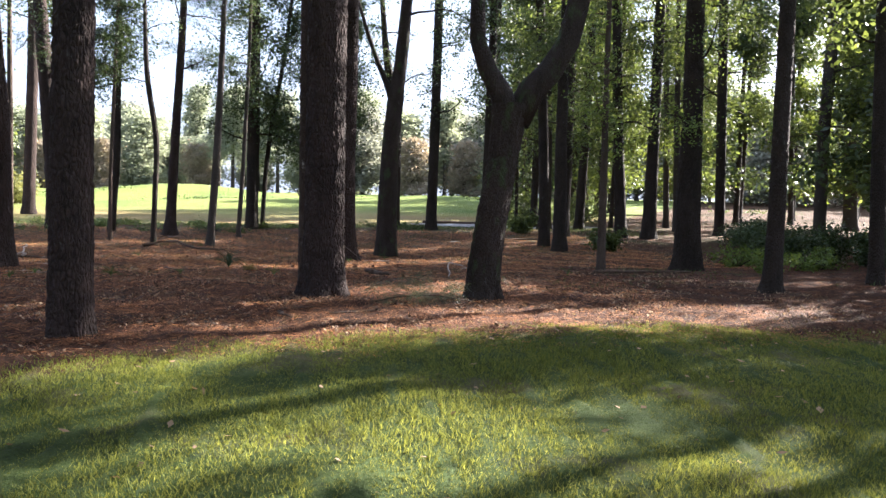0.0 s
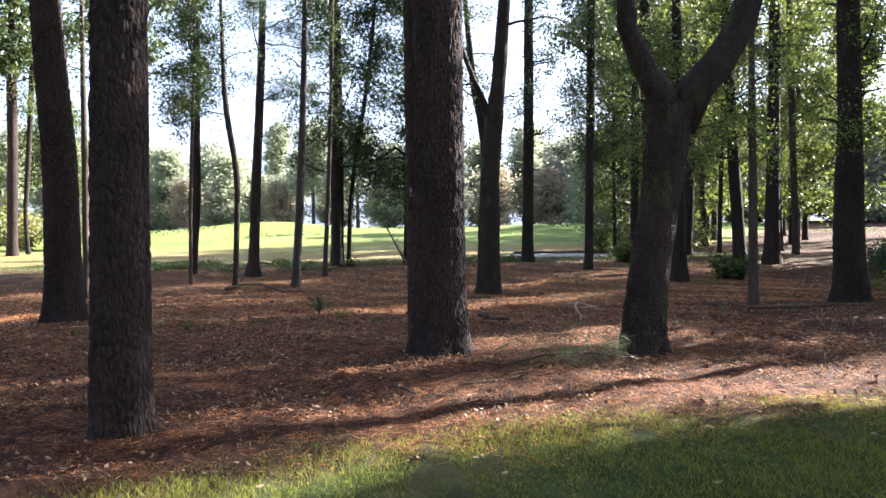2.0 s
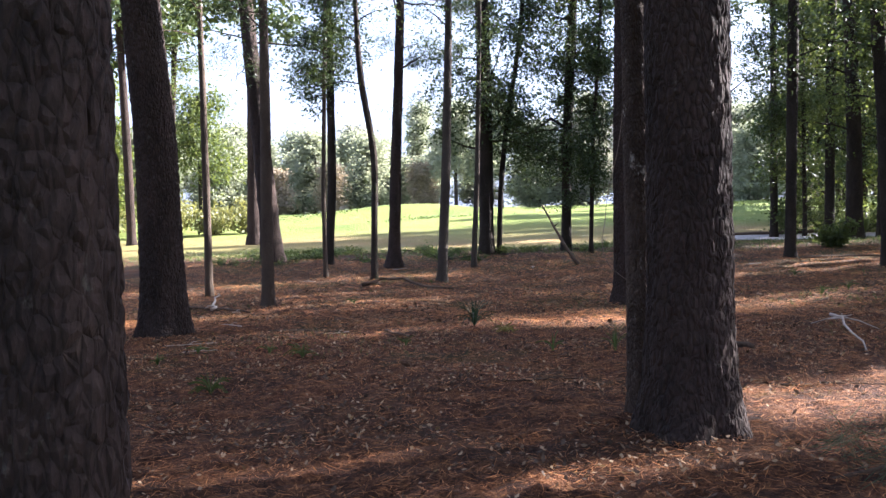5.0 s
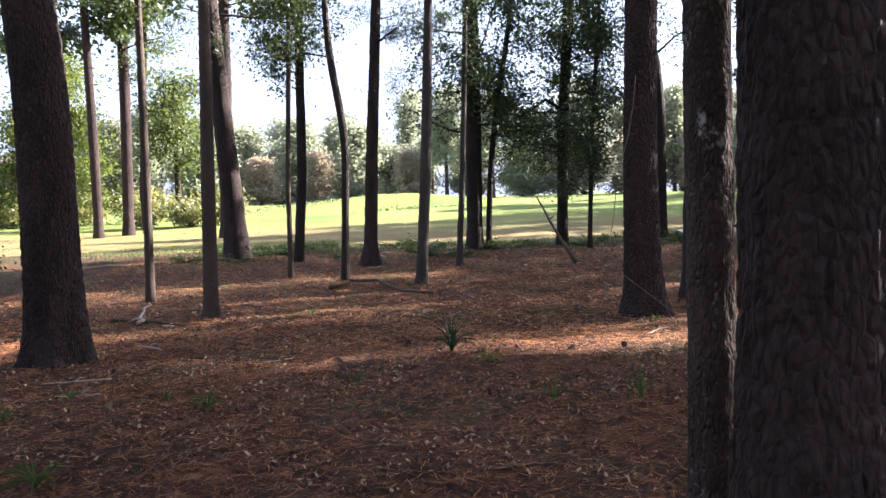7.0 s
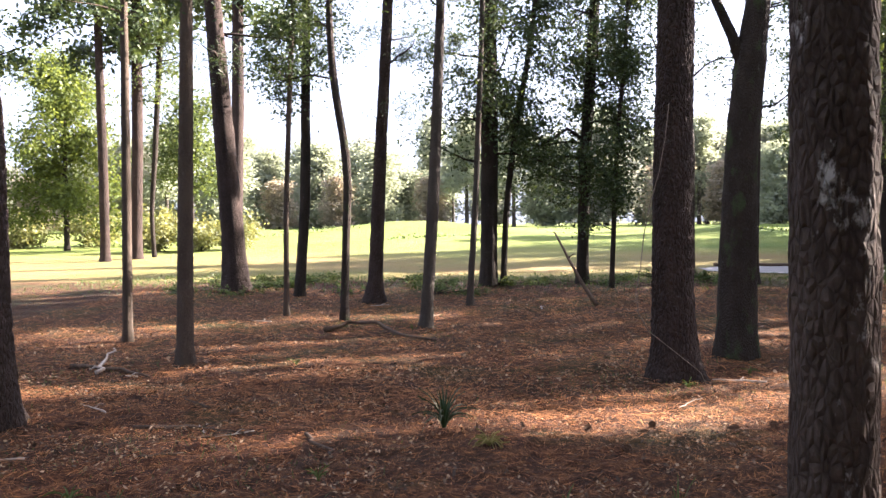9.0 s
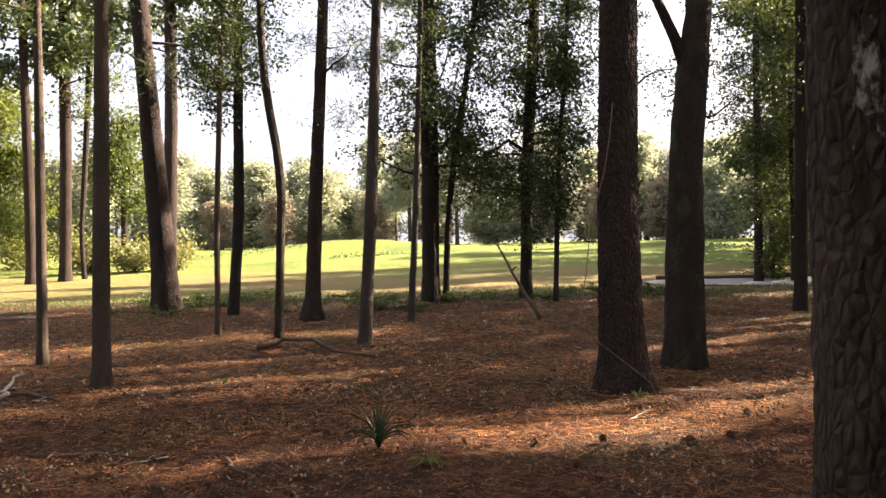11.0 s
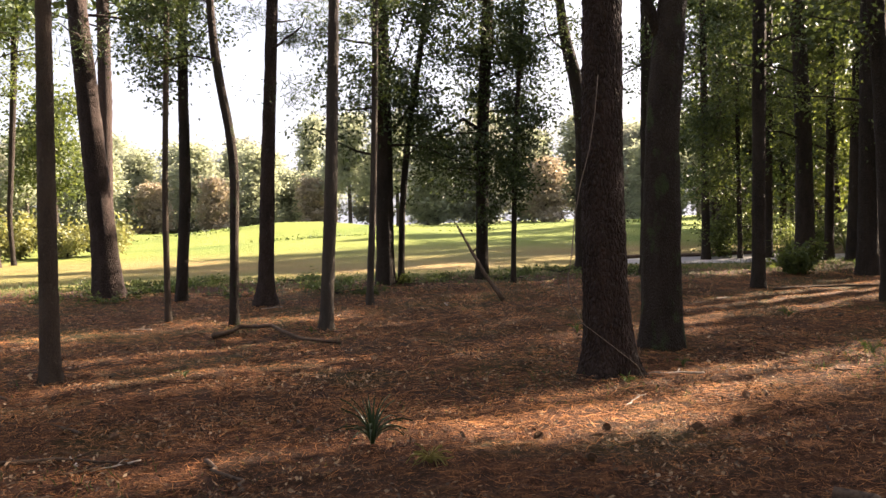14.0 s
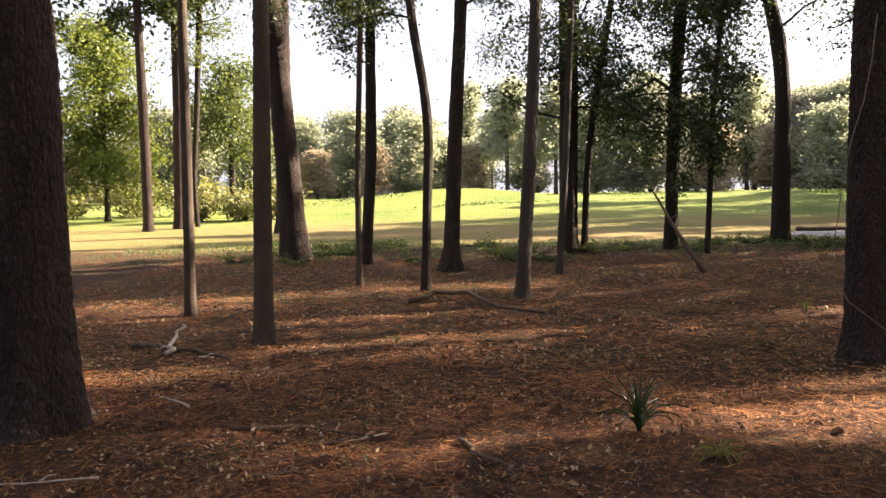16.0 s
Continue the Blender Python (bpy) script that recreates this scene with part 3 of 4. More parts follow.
tree("oak_tree", R, 10.85, 38.38, 0.165, [(0.09, 0, 4.8, 0.165), (0.2, 0, 9.64, 0.155)], 14, DARK_BARK, LEAF_DARK, low=3.0, count=26, reach=2.8, **DENSE)
tree("slender_tree", "thin sapling with leaves down to the ground", 10.20, 38.97, 0.079, [(0, 0, 5.87, 0.069)], 9, DARK_BARK, LEAF_MID, low=0.8, count=24, reach=1.8, **DENSE)
tree("oak_tree", "thick dark trunk in the dense leafy side of the wood", 10.07, 34.21, 0.26, [(0.02, 0, 3.49, 0.218), (-0.09, 0, 6.85, 0.185), (-0.11, 0, 8.5, 0.168)], 14, DARK_BARK, LEAF_MID, low=3.0, count=22, reach=2.8, **DENSE)
tree("oak_tree", R, 11.48, 35.65, 0.133, [(0.15, 0, 5.34, 0.115), (0.24, 0, 8.87, 0.106)], 13, DARK_BARK, LEAF_MID, low=3.0, count=20, reach=2.2, **DENSE)
tree("oak_tree", R, 11.72, 34.74, 0.195, [(0.16, 0, 3.5, 0.185), (0.35, 0, 8.65, 0.137)], 14, DARK_BARK, LEAF_MID, low=3.5, count=18, reach=2.4, **DENSE)
tree("oak_tree", "thick dark trunk in the dense leafy side of the wood", 9.43, 29.98, 0.226, [(0.09, 0, 4.37, 0.186), (0.14, 0, 7.03, 0.173)], 14, DARK_BARK, LEAF_MID, low=3.4, count=20, reach=2.6, **DENSE)
tree("slender_tree", "thin dark tree among bright leaves", 14.31, 37.78, 0.095, [(0.29, 0, 9.4, 0.086)], 12, DARK_BARK, LEAF_BRIGHT, low=2.0, count=26, reach=2.4, **DENSE)
tree("oak_tree", R, 7.44, 25.71, 0.163, [(-0.1, 0, 3.03, 0.147), (-0.32, 0, 7.01, 0.139)], 13, DARK_BARK, LEAF_DARK, low=4.5, count=14, reach=2.0, **DENSE)
tree("oak_tree", "dark leaning trunk with ivy leaves on its foot", 7.44, 24.27, 0.19, [(-0.04, 0, 2.91, 0.165), (-0.03, 0, 5.12, 0.135)], 13, DARK_BARK, LEAF_MID, low=4.2, count=14, reach=2.0, **DENSE)
tree("slender_tree", "slim tree with sprays of leaves coloured as if sunlit", 5.72, 16.60, 0.08, [(0, 0, 2.45, 0.062), (-0.01, 0, 3.46, 0.051), (0, 0, 4.96, 0.046)], 7, YOUNG_BARK, LEAF_SUNLIT, low=2.2, count=14, reach=1.2, per=13, leaf=0.085, spread=0.16, near=44)
tree("oak_tree", "thick dark trunk with a broad foot and leafy vines", 8.15, 17.90, 0.25, [(-0.06, 0, 1.0, 0.26), (-0.05, 0, 2.03, 0.24), (-0.03, 0, 3.13, 0.2), (-0.06, 0, 5.31, 0.185)], 14, DARK_BARK, LEAF_SUNLIT, low=1.9, count=22, reach=1.0, per=14, leaf=0.09, spread=0.2, flare=0.5, near=64)
tree("oak_tree", "dark trunk with a flared foot near the lawn", 6.66, 12.40, 0.125, [(0.03, 0, 1.08, 0.118), (0.04, 0, 2.67, 0.112), (0.06, 0, 4.24, 0.109)], 12, DARK_BARK, LEAF_MID, low=4.6, count=12, reach=2.2, flare=0.5, near=52)
tree("oak_tree", "dark trunk at the shady end of the lawn", 9.24, 13.58, 0.118, [(-0.1, 0, 2.99, 0.108)], 12, DARK_BARK, LEAF_MID, low=3.6, count=16, reach=2.2, **DENSE)
tree("oak_tree", R, 11.36, 29.36, 0.211, [(-0.28, 0, 4.61, 0.169), (-0.45, 0, 8.73, 0.159)], 14, DARK_BARK, LEAF_MID, low=3.2, count=22, reach=2.6, **DENSE)
tree("oak_tree", R, 12.26, 29.10, 0.25, [(0.1, 0, 4.59, 0.187), (0.16, 0, 8.65, 0.18)], 14, DARK_BARK, LEAF_MID, low=6.0, count=22, reach=2.8, **DENSE)
tree("oak_tree", R, 17.33, 38.48, 0.14, [(-0.3, 0, 9.0, 0.126)], 14, GREY_BARK, LEAF_MID, low=2.6, count=24, reach=2.8, **DENSE)
tree("oak_tree", R, 15.61, 33.92, 0.128, [(-0.2, 0, 8.0, 0.116)], 13, GREY_BARK, LEAF_BRIGHT, low=2.6, count=24, reach=2.8, **DENSE)
tree("oak_tree", R, 15.89, 30.85, 0.187, [(-0.21, 0, 9.61, 0.176)], 15, DARK_BARK, LEAF_MID, low=4.5, count=26, reach=2.8, **DENSE)
tree("oak_tree", R, 18.46, 28.52, 0.209, [(-0.03, 0, 3.69, 0.209), (0.23, 0, 8.79, 0.2)], 15, GREY_BARK, LEAF_BRIGHT, low=2.6, count=26, reach=3.0, **DENSE)
tree("oak_tree", "thick trunk at the back of the dense wood", 27.0, 38.5, 0.33, [(-0.4, 0, 8.0, 0.3)], 16, GREY_BARK, LEAF_MID, low=3.0, count=28, reach=3.6, **DENSE)
tree("oak_tree", "thick trunk at the back of the dense wood", 28.3, 38.0, 0.24, [(-0.3, 0, 8.0, 0.2)], 15, DARK_BARK, LEAF_MID, low=3.0, count=26, reach=3.6, **DENSE)

# ---- the deeper wood on the shady side, and unseen shade trees behind the walk ----
rng = random.Random(5)
TEMPLATES = []
for k in range(5):
    TEMPLATES.append(tree("woodland_shade_tree", "leafy tree of the deep wood, also copied unseen for shade", 24 + 3.5 * k, 44 - 4.5 * k, 0.16, [(rng.uniform(-0.4, 0.4), 0, 6.0, 0.12)], 13 + k * 0.5, DARK_BARK, (LEAF_MID, LEAF_BRIGHT, LEAF_DARK, LEAF_MID, LEAF_BRIGHT)[k], low=1.6, count=13, reach=3.4, per=270, leaf=0.25, spread=0.62, split=False, clumps=17))
# a thin crown added beside the view to break the sun into patches
sparse = tree("woodland_shade_tree", "unseen thinly leaved tree added to dapple the ground", 13.2, 9.8, 0.08, [(0.3, 0, 5.0, 0.07)], 13.5, DARK_BARK, LEAF_MID, low=3.0, count=12, reach=3.0, per=230, leaf=0.2, spread=0.42, split=False, clumps=10)
# copies behind and left of the walk stand unseen, added to block skylight
for x, y in [(21, 46), (16, 45), (25, 50), (31, 50), (20, 52), (15.5, 55), (27, 57), (33, 60), (40, 55), (-16, 20), (-18, 27), (-21, 22), (-14, 12), (-19, 14), (-10, 4), (-15, 2), (-12, -6), (-3, -10), (6, -9), (13, -8), (-20, -2), (0, -16), (-6, -3), (-9, -1), (4, -4), (-1, -7), (10, -12), (-8, -12), (3, -13), (-13, 7), (-9, 6), (19, 41), (13.5, 48), (23, 39), (28, 45), (17, 50), (24, 45), (16.5, 48.5), (18.5, 51.5), (20.5, 54.5), (22.5, 58), (24.5, 61), (13.6, 49.5), (15, 51.5), (17, 54.5), (19.5, 59), (15.2, 54), (18.5, 57), (17.8, 61), (20.5, 62), (21.6, 66), (23, 69), (24.8, 73), (26.5, 77), (24.5, 63), (27, 69)]:
    m = pose(x + rng.uniform(-0.6, 0.6), y + rng.uniform(-0.6, 0.6), float(height(x, y)), 0, 0, rng.uniform(0, 360)) @ Matrix.Diagonal((1, 1, rng.uniform(0.85, 1.1), 1))
    copy_thing(TEMPLATES[rng.randrange(5)], m)
# trees added mostly out of view, between the lawn and the low sun, to shape its patches: kind, x, y, turn, width,
# height
UNSEEN_SHADE_TREES = [(3, 18.16, 14.73, 162, 1, 0.91), (2, 15.35, 18.49, 294, 0.8, 0.84), (2, 19.03, 24.48, 160, 1, 1.08), (1, 18.36, 22.65, 21, 1, 0.87), (2, 14.63, 13.35, 147, 1, 1.02),
              (1, 28.76, 30.77, 264, 1, 1.01), (3, 23.92, 31.8, 27, 1, 1.09), (2, 17.58, 13.08, 358, 1, 1.07), (4, 24.65, 31.97, 119, 1, 0.94), (2, 21.69, 24.15, 188, 1, 1.02),
              (3, 23.98, 31.69, 180, 1, 1.0), (3, 21.93, 28.46, 133, 1, 1.08), (5, 24.89, 31.74, 172, 1, 1.09), (1, 23.31, 17.03, 195, 0.8, 0.84), (2, 21.76, 24.34, 245, 1, 1.08),
              (5, 16.91, 15.52, 291, 1, 1.06), (2, 20.61, 27.09, 288, 1, 1.08), (5, 23.32, 17.55, 162, 1, 0.91), (5, 30.02, 22.77, 181, 1, 1.02), (4, 20.78, 11.42, 215, 0.8, 0.78),
              (4, 9.3, 8.21, 187, 0.8, 0.87), (3, 20.53, 10.99, 64, 1, 1.05), (2, 25.39, 15.08, 55, 1, 0.92), (5, 17.54, 23.76, 124, 0.8, 0.81), (3, 15.27, 19.7, 96, 0.8, 0.73),
              (1, 28.43, 24.1, 224, 1, 1.06), (3, 23.29, 30.43, 107, 1, 1.07), (4, 26.77, 17.77, 342, 1, 0.89), (2, 16.02, 11.32, 197, 1, 0.86), (3, 27.71, 31.1, 50, 1, 0.86),
              (2, 14.39, 9.12, 148, 1, 1.01), (0, 31.53, 19.31, 139, 1, 1.07), (4, 12.74, 16.42, 47, 0.8, 0.76), (1, 19.98, 22.64, 212, 1, 0.99), (4, 32.08, 31.0, 217, 1, 1.01),
              (0, 19.95, 25.43, 33, 1, 1.0), (3, 26.43, 28.04, 146, 1, 0.86), (0, 23.6, 27.65, 107, 0.8, 0.71), (0, 24.35, 21.04, 201, 0.8, 0.78), (0, 30.45, 26.44, 29, 1, 1.05),
              (4, 23.42, 26.49, 88, 1, 1.0)]
for k, x, y, turn, wide, tall in UNSEEN_SHADE_TREES:
    copy_thing((TEMPLATES + [sparse])[k], pose(x, y, 0.1, 0, 0, turn) @ Matrix.Diagonal((wide, wide, tall, 1)))

# ---- the wood across the field ----
FAR = []
# the leaf colours of these carry the haze of the distance
for k, (mat, lab) in enumerate(((HAZED_LEAF, "tall hazy green tree across the field"), (HAZED_LEAF, "broad green tree across the field, paled for haze"), (HAZED_GREY_LEAF, "tree with haze-greyed green leaves across the field"), (HAZED_LEAF, "far pine with a bare trunk across the field"), (HAZED_RUST_LEAF, "rust-tinged bare tree across the field, paled for haze"))):
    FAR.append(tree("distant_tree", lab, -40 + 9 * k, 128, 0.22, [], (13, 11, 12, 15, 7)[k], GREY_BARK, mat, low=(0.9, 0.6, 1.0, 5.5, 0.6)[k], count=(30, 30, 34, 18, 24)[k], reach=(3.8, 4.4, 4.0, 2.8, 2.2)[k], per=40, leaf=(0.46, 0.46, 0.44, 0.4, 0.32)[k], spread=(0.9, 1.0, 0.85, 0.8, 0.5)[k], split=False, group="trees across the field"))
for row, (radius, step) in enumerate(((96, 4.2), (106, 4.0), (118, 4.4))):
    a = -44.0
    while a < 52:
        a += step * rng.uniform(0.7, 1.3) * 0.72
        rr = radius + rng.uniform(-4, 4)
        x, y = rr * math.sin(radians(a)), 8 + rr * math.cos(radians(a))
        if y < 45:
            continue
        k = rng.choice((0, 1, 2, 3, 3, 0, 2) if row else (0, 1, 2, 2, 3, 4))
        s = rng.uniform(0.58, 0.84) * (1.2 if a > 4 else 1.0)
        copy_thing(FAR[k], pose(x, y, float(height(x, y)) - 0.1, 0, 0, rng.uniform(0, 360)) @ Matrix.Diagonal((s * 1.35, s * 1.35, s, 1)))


# ---- shrubs ----
def shrub(label, x, y, wide, tall, mat, n, leaf, seed, kind="shrub"):
    r = np.random.RandomState(seed)
    z = float(height(x, y))
    ob = tagged(new(kind), label, "shrub", "shrubs of the wood")
    ob.location = (x, y, z)
    stems, tips = [], []
    for i in range(9):
        a, out = r.uniform(0, 6.28), r.uniform(0.2, 1) * wide
        end = np.array([math.cos(a) * out, math.sin(a) * out, tall * r.uniform(0.5, 1.0) * (1 - 0.3 * out / wide)])
        pts = [(*(end * t + (0, 0, 0.15 * math.sin(3 * t) * tall * 0.3)), 0.014 * (1 - 0.7 * t)) for t in (0, 0.3, 0.6, 1)]
        stems.append((pts, 5))
        for _ in range(n // 9):
            t = r.uniform(0.25, 1.1)
            tips.append(end * t + r.normal(0, 0.12 * (wide + tall) * 0.5, 3) * (1, 1, 0.8))
    tips = [t for t in tips if t[2] > 0.02]
    part("stem", joined("stem", stems, DARK_BARK), ob)["kind"] = "stuff"
    part("foliage", leaves(tips, 10, 0.08 * (wide + tall) * 0.6, leaf, seed, mat, "foliage"), ob)
    return ob


shrub("dark leafy thicket at the wood's shady side", -8.9, 20.2, 1.1, 1.5, LEAF_DARK, 300, 0.09, 1)
shrub("dark leafy thicket at the wood's shady side", -10.6, 23.0, 1.5, 1.9, LEAF_DARK, 330, 0.1, 2)
for i, (x, y) in enumerate(((-31, 60), (-27, 62), (-34, 57), (-23.5, 61))):
    shrub("sunlit yellow-green bush at the field's corner", x, y, 2.2, 2.6, BUSH_LEAF, 200, 0.28, 10 + i)
for i, (x, y) in enumerate(((-17.6, 54.5), (-15.8, 55.5), (-20.0, 54))):
    shrub("soft pale bush in the mown field", x, y, 1.7, 2.0, BUSH_LEAF, 220, 0.22, 20 + i)
for i, (x, y, w, h) in enumerate(((10.0, 40.3, 1.3, 1.9), (11.6, 41, 1.3, 1.6), (12.6, 39.5, 1.5, 1.6), (8.2, 30.6, 0.7, 0.7), (14.5, 42, 1.6, 2.2), (9.0, 24.6, 0.6, 0.6))):
    shrub("green undergrowth bush beside the sandy track", x, y, w, h, LEAF_MID, 200, 0.12, 30 + i)
for i in range(9):
    t = i / 8
    shrub("dense dark clipped hedge behind the trees", 12.6 + 1.4 * t + 0.5 * math.sin(i), 17.0 + 9.5 * t, 1.0, 0.95, LEAF_DARK, 330, 0.09, 50 + i, "hedge_bush")
for i, (x, y) in enumerate(((10.6, 17.6), (11.6, 18.4), (9.7, 18.6), (10.8, 19.6), (9.2, 16.6))):
    shrub("sunlit ivy and weeds before the dark hedge", x, y, 0.6, 0.5, LEAF_SUNLIT, 80, 0.08, 70 + i, "weed_clump")
for i in range(34):
    x = rng.uniform(-9, 5)
    shrub("low green seedlings where the litter meets the field", x, 31.4 + rng.uniform(-1.8, 2.8), rng.uniform(0.4, 1.1), rng.uniform(0.08, 0.24), LEAF_MID if i % 2 else WEED, 60, 0.06, 90 + i, "seedling_clump")


# ---- the sandy track ----
def sand_track():
    xs, n = np.linspace(5.4, 13.5, 28), 8
    v = []
    for i, x in enumerate(xs):
        mid, half = 38.6 - 0.15 * (x - 8), 2.6 * math.sin(math.pi * min(max((x - 5.2) / 8.5, 0.04), 0.96)) ** 0.5 + 0.15 * math.sin(x * 2.3)
        for j in range(n):
            t = j / (n - 1)
            y = mid - half + 2 * half * t
            v.append((x, y, float(height(x, y)) + 0.03))
    f = [(i * n + j, (i + 1) * n + j, (i + 1) * n + j + 1, i * n + j + 1) for i in range(len(xs) - 1) for j in range(n - 1)]
    ob = new("sandy_track", smooth(mesh_of("sandy_track", v, f, SAND)))
    tagged(ob, "pale grey sandy patch beyond the trees", "path", kind="structure")
    lip = []
    for x in np.linspace(6.2, 13.0, 18):
        lip.append((x, 41.1 - 0.15 * (x - 8) - 0.05 * (x - 9) ** 2, float(height(x, 41)) + 0.07, 0.07))
    tagged(new("bank_edge", tube("bank_edge", lip, DEAD_WOOD, 8)), "dark low bank edge behind the sand", "edging", kind="structure")


sand_track()


# ---- fallen wood ----
def stick(kind, label, pts, r, mat, side=(), seed=0, bend=1.2):
    rr = np.random.RandomState(seed)
    ends = np.array([p if len(p) == 3 else (*p, float(height(*p)) + r * 0.9) for p in pts], float)
    t = np.linspace(0, 1, 9)
    k = np.linspace(0, 1, len(ends))
    line = np.stack([np.interp(t, k, ends[:, i]) for i in range(3)], -1)
    line[1:-1, :2] += rr.normal(0, r * bend, (7, 2))
    rad = r * (1 - 0.6 * t) * (1 + rr.normal(0, 0.08, 9))
    base = line[0].copy()
    rows = np.concatenate([line - base, rad[:, None]], 1)
    ob = tagged(new(kind), label, "branch", "fallen sticks")
    ob.location = base
    part("stem", tube("stem", rows, mat, 8, rough=0.06, seed=seed), ob)
    for s, e in side:
        p = rows[int(s * 8)]
        q = (p[0] + e[0], p[1] + e[1], p[2] + e[2])
        part("twig", tube("twig", [(*p[:3], p[3] * 0.7), (*(0.5 * (np.array(p[:3]) + q) + (0.01, 0, 0.02)), p[3] * 0.5), (*q, p[3] * 0.25)], mat, 6), ob)
    return ob


stick("fallen_branch", "long dark crooked branch lying on the litter", [(-3.77, 24.3), (-3.43, 24.78, 0.05), (-3.02, 24.59, 0.07), (-2.49, 23.97), (-1.8, 23.2)], 0.042, DEAD_WOOD, [], 1)
stick("leaning_stick", "dead stick standing aslant out of the ground", [(0.93, 27.38, 0.07), (0.52, 27.85, 0.78), (0.17, 28.31, 1.49)], 0.048, DEAD_WOOD, [(0.7, (0.12, 0, 0.1))], 2, bend=0.15)
stick("fallen_branch", "bleached broken branch on the litter", [(-5.44, 20.0, 0.02), (-5.5, 20.35, 0.1), (-5.56, 20.67, 0.2)], 0.026, PALE_WOOD, [(0.3, (-0.14, 0.05, -0.04))], 3)
stick("fallen_branch", "dark rotting branch half sunk in the straw", [(-6.12, 20.67), (-5.39, 20.56), (-4.85, 20.11)], 0.032, DEAD_WOOD, [], 4)
stick("fallen_branch", "dark rotting stick on the litter", [(-3.79, 17.47), (-3.23, 17.58), (-2.82, 17.41)], 0.018, DEAD_WOOD, [(0.6, (0.2, 0.15, 0.03))], 5)
stick("fallen_branch", "dark rotting stick on the litter", [(-2.26, 17.29), (-1.88, 16.57)], 0.018, DEAD_WOOD, [], 6)
stick("fallen_branch", "pale stick lying in the pine straw", [(-0.8, 13.49), (-0.47, 13.68), (-0.15, 13.77)], 0.011, DEAD_WOOD, [], 7)
stick("fallen_branch", "thin stick lying in the pine straw", [(-4.4, 15.45), (-3.73, 15.32)], 0.011, DEAD_WOOD, [], 8)
stick("fallen_branch", "long thin pale stick at the lawn's edge", [(0.29, 10.17), (0.72, 10.36), (1.16, 10.46)], 0.009, DEAD_WOOD, [(0.5, (0.15, 0.2, 0.02))], 9)
stick("fallen_branch", "thin dark stick at the lawn's edge", [(-0.2, 10.22), (-0.01, 9.66)], 0.015, DEAD_WOOD, [], 10)
stick("fallen_branch", "dark log between two trees", [(1.21, 15.77), (1.49, 14.87)], 0.05, DEAD_WOOD, [], 11)
stick("fallen_branch", "bleached arching branch on the litter", [(2.92, 16.86, 0.16), (2.66, 15.83, 0.26), (2.42, 14.68, 0.13)], 0.016, PALE_WOOD, [(0.3, (0.3, -0.3, -0.1)), (0.6, (-0.25, 0.2, -0.08))], 12)
stick("fallen_branch", "thin pale stick in the straw", [(-0.19, 10.55), (0.19, 10.84)], 0.008, DEAD_WOOD, [], 13, bend=2.5)
stick("fallen_branch", "long grey log lying between the trees", [(5.42, 16.16), (6.54, 16.39), (7.39, 16.28)], 0.035, DEAD_WOOD, [], 14)
stick("fallen_branch", "long pale stick under the shady trees", [(6.22, 27.61), (7.22, 27.93), (8.62, 27.69)], 0.035, DEAD_WOOD, [], 15)
r = random.Random(8)
for i in range(46):
    x, y, a, l = r.uniform(-7, 6), r.uniform(11.5, 28), r.uniform(0, 6.28), r.uniform(0.15, 0.6)
    if abs(x + 0.7) < 0.6 and y < 13:
        continue
    stick("twig_on_ground", "short dead twig on the pine straw", [(x, y), (x + l * math.cos(a), y + l * math.sin(a))], r.uniform(0.006, 0.016), r.choice((DEAD_WOOD, DEAD_WOOD, PALE_WOOD)), [(0.5, (0.06, 0.08, 0.02))], 100 + i)

# the vine on the pine
vine = [(1.057, 19.92, 2.95, 0.005), (1.015, 19.91, 2.59, 0.005), (0.949, 19.9, 2.23, 0.005), (0.851, 19.92, 1.87, 0.005), (0.789, 19.92, 1.56, 0.005), (0.748, 19.91, 1.2, 0.005), (0.696, 19.88, 0.95, 0.005), (0.717, 19.86, 0.72, 0.005), (0.82, 19.84, 0.52, 0.005), (1.108, 19.85, 0.29, 0.005), (1.376, 19.91, 0.07, 0.005), (1.438, 19.88, -0.07, 0.005)]
base = np.array(vine[-1][:3])
ob = new("hanging_vine", tube("hanging_vine", [(*(np.array(p[:3]) - base), p[3]) for p in vine], VINE, 6))
ob.location = base
tagged(ob, "thin pale bare vine looping down a pine trunk", "vine")


# ---- small plants ----
def blade_plant(kind, label, x, y, count, long, wide, mat, seed, upright=1.0):
    r = np.random.RandomState(seed)
    ob = tagged(new(kind), label, "plant", "plants on the forest floor")
    ob.location = (x, y, float(height(x, y)))
    for i in range(count):
        a, l, lean = r.uniform(0, 6.28), long * r.uniform(0.55, 1.1), r.uniform(0.15, 1.15) / upright
        verts, faces, n = [], [], 6
        for j in range(n + 1):
            t = j / n
            bend = lean * t * (1 + 0.5 * t)
            out = l * t * math.sin(min(bend, 1.7)) * 0.9 + 0.01
            up = l * t * math.cos(min(bend, 1.7) * 0.85)
            w = wide * (1 - t ** 1.8) * (0.6 + 0.8 * t if t < 0.5 else 1.0) + 0.0008
            for s, dz in ((-1, 0.004), (0, -0.004), (1, 0.004)):
                verts.append((out * math.cos(a) - s * w * math.sin(a), out * math.sin(a) + s * w * math.cos(a), up + dz))
        for j in range(n):
            for k in range(2):
                b = j * 3 + k
                faces.append((b, b + 1, b + 4, b + 3))
        part("leaf", smooth(mesh_of("leaf", verts, faces, mat)), ob)
    return ob


